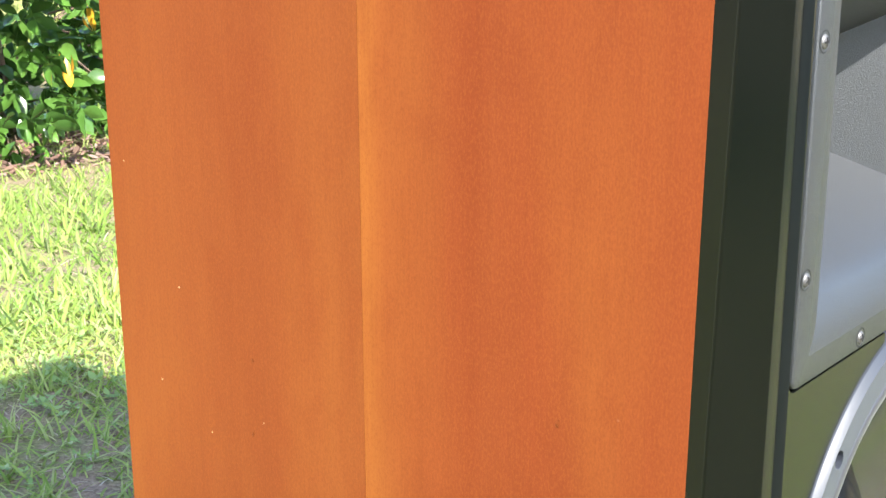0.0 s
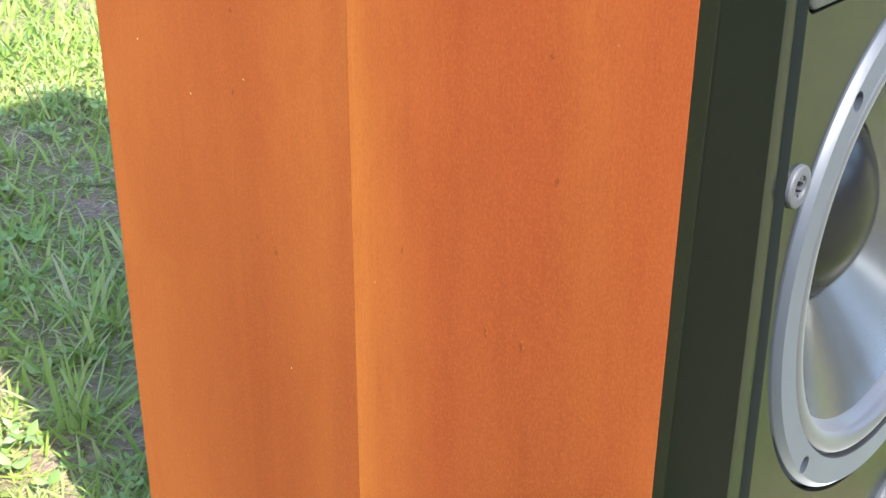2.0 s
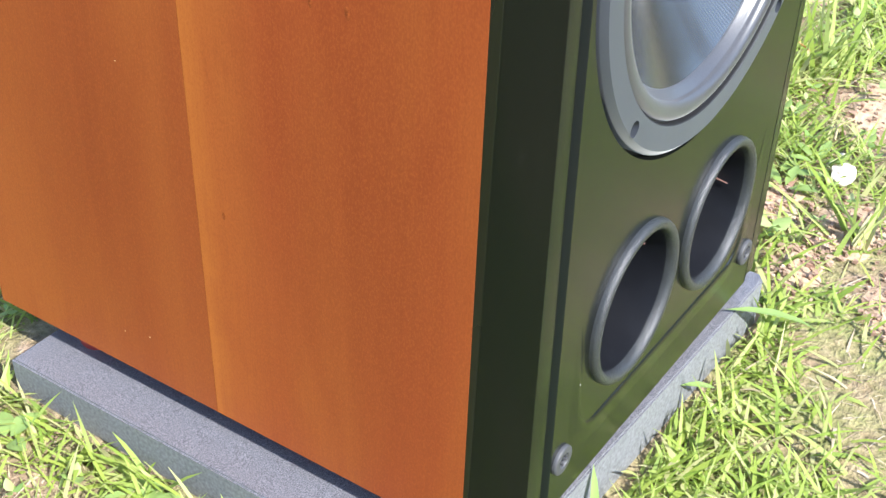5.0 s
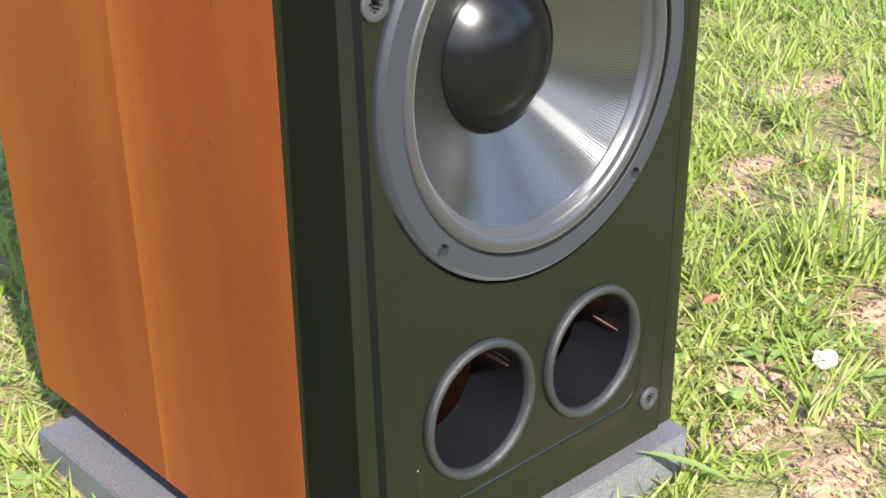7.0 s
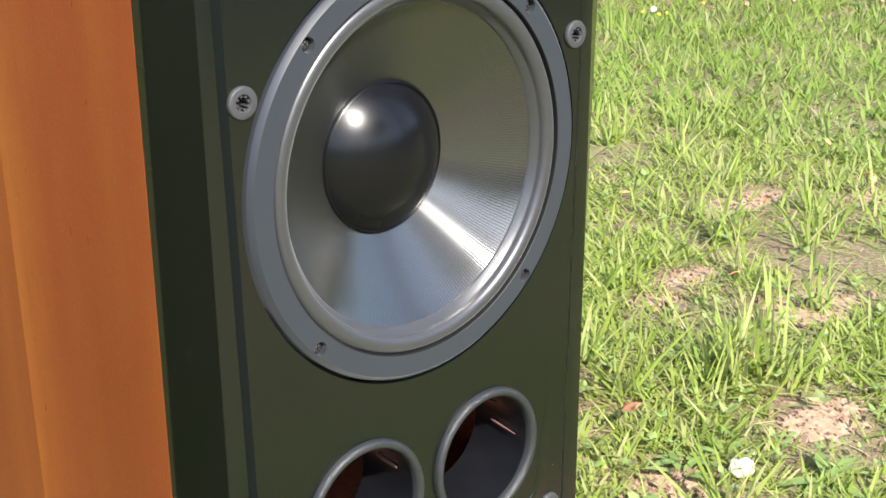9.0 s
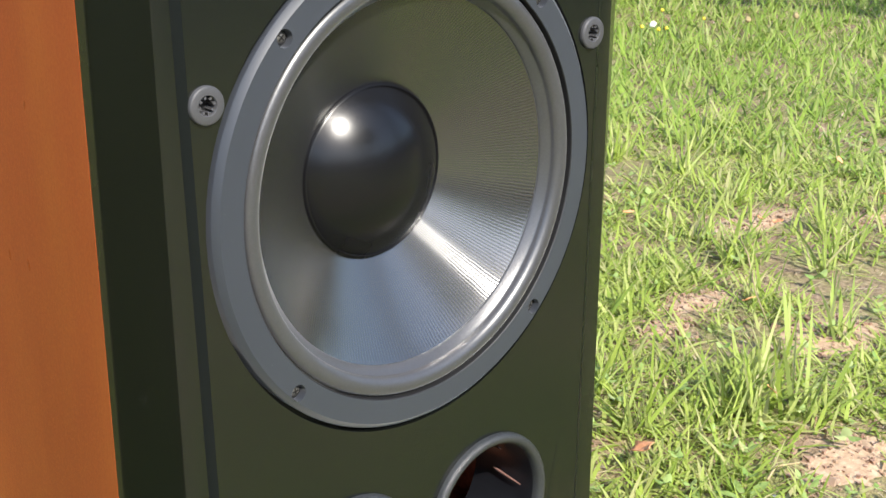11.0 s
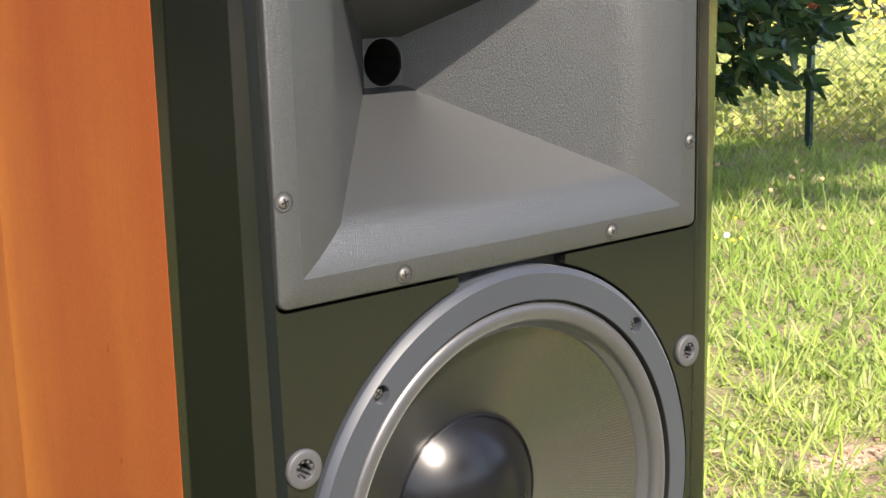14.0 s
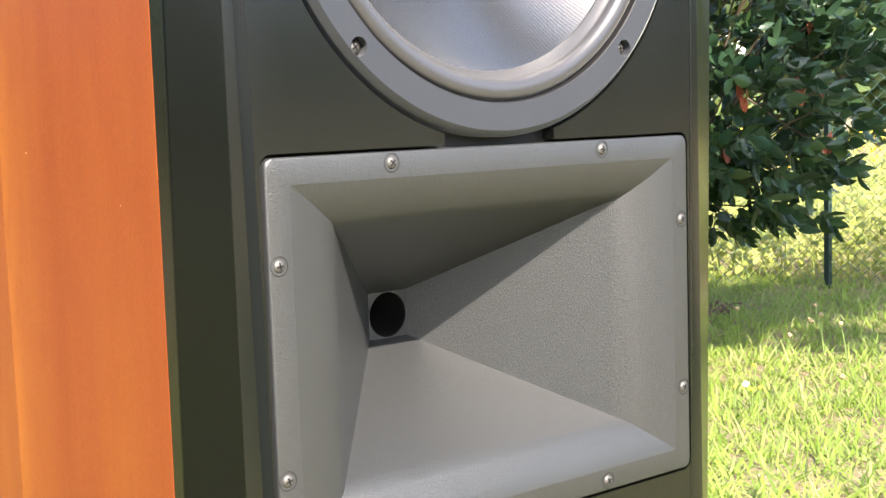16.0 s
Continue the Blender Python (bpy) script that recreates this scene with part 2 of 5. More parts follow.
def leaf_material(name, cols, rough=0.45, trans=0.3, island=True, upward=0.0):
    """Leaves: colour differs from leaf to leaf; light shines through them."""
    m = Mat(name, cols[0], rough)
    r = random_of(m, "ShaderNodeNewGeometry") if island else random_of(m)
    col = m.ramp(r, *[(i / max(1, len(cols) - 1), c) for i, c in enumerate(cols)])
    m.to("Base Color", col)
    tr = m.n.new("ShaderNodeBsdfTranslucent")
    m.l.new(col, tr.inputs[0])
    if upward:
        # soft, curled blades: their shading leans towards the sky
        geo = m.n.new("ShaderNodeNewGeometry")
        lean = m.n.new("ShaderNodeVectorMath")
        lean.operation = "ADD"
        lean.inputs[1].default_value = (0, 0, upward)
        m.l.new(geo.outputs["Normal"], lean.inputs[0])
        unit_n = m.n.new("ShaderNodeVectorMath")
        unit_n.operation = "NORMALIZE"
        m.l.new(lean.outputs[0], unit_n.inputs[0])
        m.l.new(unit_n.outputs[0], m.b.inputs["Normal"])
    mx = m.n.new("ShaderNodeMixShader")
    mx.inputs[0].default_value = trans
    m.l.new(m.b.outputs[0], mx.inputs[1])
    m.l.new(tr.outputs[0], mx.inputs[2])
    m.l.new(mx.outputs[0], m.n["Material Output"].inputs[0])
    return m.m


GRASS = leaf_material("lawn_blades", [(0.235, 0.320, 0.041), (0.364, 0.447, 0.085), (0.191, 0.284, 0.041), (0.462, 0.502, 0.162),
                                      (0.302, 0.412, 0.064), (0.506, 0.467, 0.235), (0.253, 0.357, 0.049)], 0.55, 0.42, upward=0.8)
LUSH = leaf_material("lush_blades", [(0.20, 0.31, 0.04), (0.30, 0.42, 0.07), (0.17, 0.28, 0.04), (0.38, 0.46, 0.12),
                                     (0.26, 0.39, 0.055), (0.42, 0.42, 0.17), (0.23, 0.35, 0.05)], 0.55, 0.45, upward=0.9)
THATCH = leaf_material("dry_thatch", [(0.46, 0.36, 0.25), (0.58, 0.49, 0.37), (0.37, 0.26, 0.17), (0.53, 0.46, 0.29)], 0.7, 0.3, upward=0.8)
MEADOW = leaf_material("meadow_weeds", [(0.36, 0.42, 0.10), (0.46, 0.48, 0.15), (0.26, 0.32, 0.08), (0.50, 0.48, 0.18)], 0.6, 0.45, upward=0.6)
WEED = leaf_material("broad_weed_leaf", [(0.19, 0.29, 0.07), (0.27, 0.36, 0.11)], 0.5, 0.3)
CLOVER = leaf_material("small_weed_leaf", [(0.24, 0.36, 0.09), (0.34, 0.44, 0.15), (0.19, 0.31, 0.07), (0.42, 0.48, 0.21)], 0.5, 0.35)
SHRUB = leaf_material("glossy_shrub_leaf", [(0.06, 0.13, 0.025), (0.09, 0.19, 0.03), (0.045, 0.10, 0.02), (0.12, 0.23, 0.04)], 0.2, 0.22)
PHOTINIA = leaf_material("dark_hedge_leaf", [(0.025, 0.06, 0.028), (0.04, 0.085, 0.035), (0.03, 0.07, 0.04), (0.055, 0.11, 0.035)], 0.3, 0.2)
RED_LEAF = leaf_material("young_red_leaf", [(0.42, 0.07, 0.045), (0.5, 0.12, 0.07), (0.4, 0.14, 0.05)], 0.35, 0.35)
ORANGE_LEAF = leaf_material("turning_orange_leaf", [(0.75, 0.3, 0.02), (0.8, 0.5, 0.04)], 0.35, 0.35)
# far foliage coloured as in shade; a sunlit copy follows below
FAR_LEAF = leaf_material("shaded_far_foliage", [(0.04, 0.075, 0.025), (0.06, 0.11, 0.03), (0.035, 0.06, 0.02)], 0.6, 0.2)
BARK = simple("bark", (0.13, 0.09, 0.06), 0.85, grain=0.8, scale=60, vary=0.4)
STONE = simple("pale_stone", (0.66, 0.60, 0.50), 0.8, grain=0.25, scale=300, vary=0.12)
DRY_LEAF = simple("dead_leaf", (0.70, 0.32, 0.15), 0.7, grain=0.4, scale=150, vary=0.35)
POST = simple("green_post_paint", (0.02, 0.045, 0.04), 0.5, grain=0.2, scale=80, vary=0.2)
WIRE = simple("fence_wire", (0.10, 0.2, 0.19), 0.4, 0.6)
PETAL_Y = simple("yellow_petal", (0.85, 0.62, 0.05), 0.6, vary=0.15)
PETAL_W = simple("white_petal", (0.85, 0.83, 0.78), 0.7, vary=0.08)
SEED = simple("buff_seed_head", (0.33, 0.26, 0.13), 0.85, vary=0.2)


def ground_material():
    m = Mat("lawn_soil", rough=0.95)
    v = m.coords()
    big, mid, fine = m.noise(v, 1.7, 4), m.noise(v, 14, 5, 0.65), m.noise(v, 140, 4, 0.7)
    soil = m.ramp(fine, (0.3, (0.13, 0.078, 0.05)), (0.5, (0.27, 0.175, 0.12)), (0.72, (0.44, 0.31, 0.22)))
    green = m.ramp(fine, (0.3, (0.10, 0.145, 0.025)), (0.55, (0.20, 0.255, 0.048)), (0.75, (0.29, 0.32, 0.09)))
    col = m.mix(m.ramp(mid, (0.42, grey(0.05)), (0.64, grey(0.6))), soil, green)
    col = m.mix(m.ramp(big, (0.45, grey(0.0)), (0.7, grey(0.3))), col, (0.21, 0.27, 0.055))
    m.to("Base Color", col)
    m.bump(fine, 0.8, 0.01)
    return m.m


GROUND = ground_material()

# ---------------------------------------------------------------- mesh helpers
I4 = Matrix.Identity(4)


def link(name, bm, mat, parent=None, label="", smooth=None):
    """One bmesh as ONE mesh object, under its parent if given. smooth: degrees below which edges are smooth."""
    me = bpy.data.meshes.new(name)
    bmesh.ops.recalc_face_normals(bm, faces=bm.faces)
    if smooth is not None:
        for f in bm.faces:
            f.smooth = True
        for e in bm.edges:
            if len(e.link_faces) == 2 and e.calc_face_angle(0) > radians(smooth):
                e.smooth = False
    bm.to_mesh(me)
    bm.free()
    me.materials.append(mat)
    ob = new(name, me)
    if parent is not None:
        ob.parent = parent
        ob.matrix_parent_inverse = Matrix.Translation(-parent.location)
    if label:
        ob["label"] = label
    return ob


part = link


def raw(name, verts, faces, mat, parent=None, smooth=False):
    """A mesh from computed arrays."""
    me = bpy.data.meshes.new(name)
    me.from_pydata(verts, [], faces)
    me.materials.append(mat)
    if smooth:
        me.polygons.foreach_set("use_smooth", [True] * len(me.polygons))
    ob = new(name, me)
    if parent is not None:
        ob.parent = parent
        ob.matrix_parent_inverse = Matrix.Translation(-parent.location)
    return ob


def box(bm, lo, hi, bevel=0.0, segs=2):
    c = [(a + b) / 2 for a, b in zip(lo, hi)]
    s = [b - a for a, b in zip(lo, hi)]
    got = bmesh.ops.create_cube(bm, size=1, matrix=Matrix.LocRotScale(c, None, s))["verts"]
    if bevel:
        eds = list({e for v in got for e in v.link_edges})
        bmesh.ops.bevel(bm, geom=eds, offset=bevel, segments=segs, affect="EDGES", profile=0.5)
    return bm


def lathe(bm, profile, centre, seg=96, ripple=None, tall=1.0):
    """Turn a profile of (radius, y) about the axis through centre that points to the front."""
    rings = []
    for k, (r, y) in enumerate(profile):
        if r < 1e-6:
            rings.append([bm.verts.new((centre[0], y, centre[2]))])
            continue
        ring = []
        for i in range(seg):
            a = 2 * math.pi * i / seg
            dy = ripple(k, i) if ripple else 0
            ring.append(bm.verts.new((centre[0] + r * math.cos(a), y + dy, centre[2] + tall * r * math.sin(a))))
        rings.append(ring)
    for a, b in zip(rings, rings[1:]):
        for i in range(seg):
            j = (i + 1) % seg
            if len(a) == 1:
                bm.faces.new((a[0], b[j], b[i]))
            elif len(b) == 1:
                bm.faces.new((a[i], a[j], b[0]))
            else:
                bm.faces.new((a[i], a[j], b[j], b[i]))
    return bm


def circle(cx, cz, r, n, a0=0.0, a1=2 * math.pi, end=False):
    m = n if not end else n - 1
    return [(cx + r * math.cos(a0 + (a1 - a0) * i / m), cz + r * math.sin(a0 + (a1 - a0) * i / m)) for i in range(n)]


def rounded(x0, z0, x1, z1, r, n=6):
    pts = []
    for cx, cz, a in ((x1 - r, z0 + r, -90), (x1 - r, z1 - r, 0), (x0 + r, z1 - r, 90), (x0 + r, z0 + r, 180)):
        pts += circle(cx, cz, r, n, radians(a), radians(a + 90), True)
    return pts


def plate(bm, outer, holes, y0, y1):
    """A flat plate in the x-z plane from y0 (front) to y1, with holes."""
    edges, loops = [], []
    for loop in [outer] + holes:
        vs = [bm.verts.new((x, y0, z)) for x, z in loop]
        loops.append(vs)
        edges += [bm.edges.new((a, b)) for a, b in zip(vs, vs[1:] + vs[:1])]
    bmesh.ops.triangle_fill(bm, edges=edges, use_beauty=True, use_dissolve=False, normal=(0, -1, 0))
    for vs in loops:
        back = [bm.verts.new((v.co.x, y1, v.co.z)) for v in vs]
        for i in range(len(vs)):
            j = (i + 1) % len(vs)
            bm.faces.new((vs[i], vs[j], back[j], back[i]))
    return bm


def tube_path(bm, pts, radii, seg=7):
    rings = []
    for i, p in enumerate(pts):
        d = (pts[min(i + 1, len(pts) - 1)] - pts[max(i - 1, 0)]).normalized()
        a = d.orthogonal().normalized()
        b = d.cross(a)
        rings.append([bm.verts.new(p + (a * math.cos(2 * math.pi * k / seg) + b * math.sin(2 * math.pi * k / seg)) * radii[i]) for k in range(seg)])
    for ra, rb in zip(rings, rings[1:]):
        for k in range(seg):
            bm.faces.new((ra[k], ra[(k + 1) % seg], rb[(k + 1) % seg], rb[k]))
    bm.faces.new(rings[-1])


# ---------------------------------------------------------------- the ground
def ground_z(x, y):
    s = 0.8 * x + 0.6 * y - 0.6
    return -0.05 * min(max(s, 0.0), 2.6) + 0.006 * noise.noise((x * 3.1, y * 3.1, 0.3)) + 0.012 * noise.noise((x * 0.7, y * 0.7, 4.0))


def build_ground():
    xs = [-3000, -600, -120, -40, -15, -7] + [-4 + 0.14 * i for i in range(92)] + [10, 13, 18, 28, 60, 150, 600, 3000]
    ys = [-3000, -600, -120, -40, -15, -7] + [-4 + 0.14 * i for i in range(92)] + [10, 13, 18, 28, 60, 150, 600, 3000]
    verts = [(x, y, ground_z(x, y)) for x in xs for y in ys]
    n = len(ys)
    faces = [(i * n + j, (i + 1) * n + j, (i + 1) * n + j + 1, i * n + j + 1) for i in range(len(xs) - 1) for j in range(n - 1)]
    ob = raw("ground", verts, faces, GROUND, smooth=True)
    tagged(ob, "sunlit lawn soil with dry thatch and bare patches", "ground", kind="structure")


build_ground()

# ---------------------------------------------------------------- the loudspeaker
LOW, TOP = 0.058, 1.005         # cabinet's bottom and top
SIDE = 0.175                    # half its width
BACK = 0.40
ZW, ZH, ZU = 0.3735, 0.6060, 0.8392   # centres of lower woofer, horn, upper woofer
R_RING = 0.1318
TALL = 1.025                    # the round openings stand slightly taller than wide
speaker = new("loudspeaker")
speaker.location = (0, 0.2, LOW)
tagged(speaker, "tall orange wood-veneer loudspeaker with black front standing on a slab", "loudspeaker")


def lean_front(bm):
    """The wood's front edge leans slightly forward towards the top."""
    for v in bm.verts:
        if v.co.y < 0.032:
            v.co.y += 0.0288 - 0.0075 * v.co.z - 0.030
    settle(bm)


def settle(bm):
    """The lower edge drops slightly towards the back."""
    for v in bm.verts:
        if v.co.z < LOW + 0.006:
            v.co.z -= 0.0215 * max(0.0, v.co.y - 0.03)


def cabinet():
    t = 0.02
    for s in (-1, 1):
        bm = bmesh.new()
        lo, hi = sorted((s * (SIDE - 0.0012), s * (SIDE - t)))
        box(bm, (lo, 0.0303, LOW), (hi, BACK - 0.0005, TOP), 0.0005, 1)
        lean_front(bm)
        side = part("side_panel", bm, EDGE_WOOD, speaker)
        for name, y0, y1, mat in (("veneer_sheet", 0.0300, 0.2049, VENEER_FRONT), ("veneer_sheet", 0.2052, BACK, VENEER_BACK)):
            bm = bmesh.new()
            lo, hi = sorted((s * SIDE, s * (SIDE - 0.0012)))
            box(bm, (lo, y0, LOW), (hi, y1, TOP))
            lean_front(bm)
            outer_edges = [e for e in bm.edges if abs(e.verts[0].co.z - e.verts[1].co.z) > 0.5 and abs(abs(e.verts[0].co.x) - SIDE) < 1e-5
                           and abs(e.verts[0].co.y - BACK) < 1e-4]
            if outer_edges:
                bmesh.ops.bevel(bm, geom=outer_edges, offset=0.0004, segments=1, affect="EDGES")
            part(name, bm, mat, side, smooth=40)
        if s < 0:
            for y, z, r in ((0.0888, 0.4853, 0.0022), (0.084, 0.431, 0.0022), (0.1201, 0.3466, 0.0028), (0.0991, 0.3468, 0.003),
                            (0.1854, 0.2048, 0.0022), (0.286, 0.468, 0.0016), (0.288, 0.425, 0.0018), (0.262, 0.343, 0.0024),
                            (0.276, 0.347, 0.0018), (0.172, 0.372, 0.0015)):
                bm = bmesh.new()
                bmesh.ops.create_uvsphere(bm, u_segments=12, v_segments=6, radius=1, matrix=Matrix.LocRotScale((-SIDE, y, z), Euler((radians(random.uniform(-25, 25)), 0, 0)), (0.00012, r * 0.5, r * 1.15)))
                part("pin_knot", bm, KNOT, side, smooth=60)
    for name, lo, hi in (("top_panel", (-SIDE + t, 0.0297, TOP - t), (SIDE - t, BACK, TOP)), ("bottom_panel", (-SIDE + t, 0.0297, LOW + 0.004), (SIDE - t, BACK, LOW + t)), ("base_plate", (-SIDE + t, 0.0297, LOW), (SIDE - t, BACK, LOW + 0.0035)),
                         ("back_panel", (-SIDE + t, BACK - t, LOW + t), (SIDE - t, BACK - 0.001, TOP - t))):
        bm = box(bmesh.new(), lo, hi, 0.0008, 1)
        settle(bm)
        part(name, bm, {"top_panel": VENEER_FRONT, "base_plate": UNDERSIDE}.get(name, EDGE_WOOD), speaker)
    # inner wall behind the ports and drivers, its dimness put into the wood colour
    part("inner_brace", box(bmesh.new(), (-SIDE + t, 0.20, LOW + t), (SIDE - t, 0.215, TOP - t)), SHADED_CORE, speaker)


cabinet()


def field_edge(z):
    """Half the width of the raised middle field at height z."""
    return 0.1365 + (z - 0.355) * 0.0143


def baffle():
    dx = 0.036
    r = R_RING + 0.0012
    a = math.asin(dx / r)
    loop = []
    hx, hz = 0.1389, 0.0966
    # round the lower woofer, up the notch, round the horn and the upper woofer: one continuous cut-out
    loop += [(x, ZW + (z - ZW) * TALL) for x, z in circle(0, ZW, r, 90, math.pi / 2 + a, math.pi / 2 - a + 2 * math.pi, True)]
    rr = 0.006
    loop += [(dx, ZH - hz), *circle(hx - rr, ZH - hz + rr, rr, 6, radians(-90), 0, True), *circle(hx - rr, ZH + hz - rr, rr, 6, 0, radians(90), True), (dx, ZH + hz)]
    loop += [(x, ZU + (z - ZU) * TALL) for x, z in circle(0, ZU, r, 90, -math.pi / 2 + a, -math.pi / 2 - a + 2 * math.pi, True)]
    loop += [(-dx, ZH + hz), *circle(-hx + rr, ZH + hz - rr, rr, 6, radians(90), radians(180), True), *circle(-hx + rr, ZH - hz + rr, rr, 6, radians(180), radians(270), True), (-dx, ZH - hz)]
    ports = [circle(s * PORT_X, PORT_Z, 0.0445, 64) for s in (-1, 1)]
    pegs = [circle(x, z, 0.0062, 20) for x, z in SOCKETS]
    zs = [LOW + (TOP - LOW) * i / 24 for i in range(25)]
    outer = [(-field_edge(LOW), LOW), (field_edge(LOW), LOW)] + [(field_edge(z), z) for z in zs[1:]] + [(-field_edge(z), z) for z in reversed(zs[1:])]
    bm = plate(bmesh.new(), outer, [loop] + ports + pegs, 0.0, 0.019)
    field = part("baffle", bm, BAFFLE, speaker, "glossy black lacquered front panel")
    for s in (-1, 1):
        # step, flat band, wide bevel and thin edge beside the field
        def strip(name, rows_of, mat, label=""):
            bm = bmesh.new()
            rows = [[bm.verts.new((s * x, y, z)) for x, y in rows_of(z)] for z in zs]
            for ra, rb in zip(rows, rows[1:]):
                for i in range(len(ra) - 1):
                    bm.faces.new((ra[i], ra[i + 1], rb[i + 1], rb[i]))
            bm.faces.new(rows[0])
            bm.faces.new(rows[-1])
            part(name, bm, mat, field, label, smooth=25)

        def cut(z):
            return 0.0270 - 0.0190 * z
        strip("step", lambda z: [(field_edge(z), 0.012), (field_edge(z), -0.0002), (field_edge(z) + 0.0008, 0.0), (field_edge(z) + 0.0038, 0.0019), (field_edge(z) + 0.0042, 0.0022), (field_edge(z) + 0.0042, 0.012)], BAFFLE_STEP)
        strip("flat_band", lambda z: [(field_edge(z) + 0.0042, 0.012), (field_edge(z) + 0.0042, 0.0023), (0.1512, 0.0023), (0.1518, 0.0025), (0.1518, 0.012)], BAFFLE)
        strip("bevel", lambda z: [(0.1518, 0.025), (0.1518, 0.0025), (0.1524, 0.0029), (0.1736, cut(z) - 0.0009), (0.1741, cut(z)), (0.1620, 0.028)], BAFFLE_EDGE, "wide dark lacquered bevel")
        strip("edge_strip", lambda z: [(0.162, 0.0200), (0.1741, cut(z)), (0.1744, cut(z) + 0.0004), (0.1748, 0.0287 - 0.0075 * z), (0.162, 0.0287 - 0.0075 * z)], EDGE_LACQUER)
    part("recess_backing", plate(bmesh.new(), [(-0.1375, LOW + 0.05), (0.1375, LOW + 0.05), (0.1375, TOP - 0.01), (-0.1375, TOP - 0.01)],
                                 [circle(0, ZW, 0.116, 64), circle(0, ZU, 0.116, 64), rounded(-0.128, ZH - 0.086, 0.128, ZH + 0.086, 0.005)] + ports, 0.0085, 0.0185), DARK, field)
    # shallow moulded ledge below the ports: its upper face is steep, its foot runs out flat
    path = [(-0.1144, 0.205), (-0.1130, 0.19), (-0.1110, 0.172), (-0.1085, 0.155), (-0.1065, 0.14)]
    path += [(-0.085 + 0.020 * math.cos(radians(180 + 9 * i)), 0.1185 + 0.0215 * math.sin(radians(180 + 9 * i))) for i in range(11)]
    path += [(-0.085 + 0.170 * i / 12, 0.097) for i in range(1, 12)]
    path += [(0.085 + 0.020 * math.cos(radians(270 + 9 * i)), 0.1185 + 0.0215 * math.sin(radians(270 + 9 * i))) for i in range(11)]
    path += [(0.1065, 0.14), (0.1095, 0.16), (0.1135, 0.178), (0.1150, 0.19), (0.1125, 0.204)]
    bm = bmesh.new()
    rows = []
    for i, (x, z) in enumerate(path):
        a, b = path[max(i - 1, 0)], path[min(i + 1, len(path) - 1)]
        d = Vector((b[0] - a[0], 0, b[1] - a[1])).normalized()
        out = Vector((d.z, 0, -d.x))
        fade = min(1.0, 0.3 + i / 14, 0.3 + (len(path) - 1 - i) / 12) if 0 < i < len(path) - 1 else 0.0
        c = Vector((x, 0, z))
        rows.append([bm.verts.new(c + out * o + Vector((0, 0.0006 * (1 - fade) + y * fade, 0))) for o, y in ((-0.0010, 0.0004), (0.0, -0.0006), (0.0012, -0.0011), (0.004, -0.0009), (0.010, -0.0004), (0.018, 0.0003))])
    for ra, rb in zip(rows, rows[1:]):
        for i in range(len(ra) - 1):
            bm.faces.new((ra[i], ra[i + 1], rb[i + 1], rb[i]))
    part("port_ledge", bm, BAFFLE, field, smooth=60)


PORT_X, PORT_Z = 0.0535, 0.1578
SOCKETS = [(-0.1290, 0.4383), (0.1318, 0.4390), (-0.1215, 0.0915), (0.1188, 0.0915)]
baffle()


def cross_screw(name, x, y, z, r, parent, mat, lift=0.0012):
    """Pan head facing the front; the shade of its cross recess is laid on as black bars."""
    bm = bmesh.new()
    lathe(bm, [(0.0, y - lift * 1.25), (r * 0.35, y - lift * 1.2), (r * 0.75, y - lift * 0.9), (r, y - lift * 0.25), (r, y + 0.0008)], (x, 0, z), 20)
    part_ob = part(name, bm, mat, parent, smooth=50)
    rot = random.uniform(0, math.pi / 2)
    bm = bmesh.new()
    for k in range(2):
        m = Matrix.Translation((x, y - lift * 1.22, z)) @ Matrix.Rotation(rot + k * math.pi / 2, 4, "Y") @ Matrix.Diagonal((r * 1.15, 0.0004, r * 0.24, 1))
        bmesh.ops.create_cube(bm, size=1, matrix=m)
    part("cross_slot_shade", bm, DARK, part_ob)


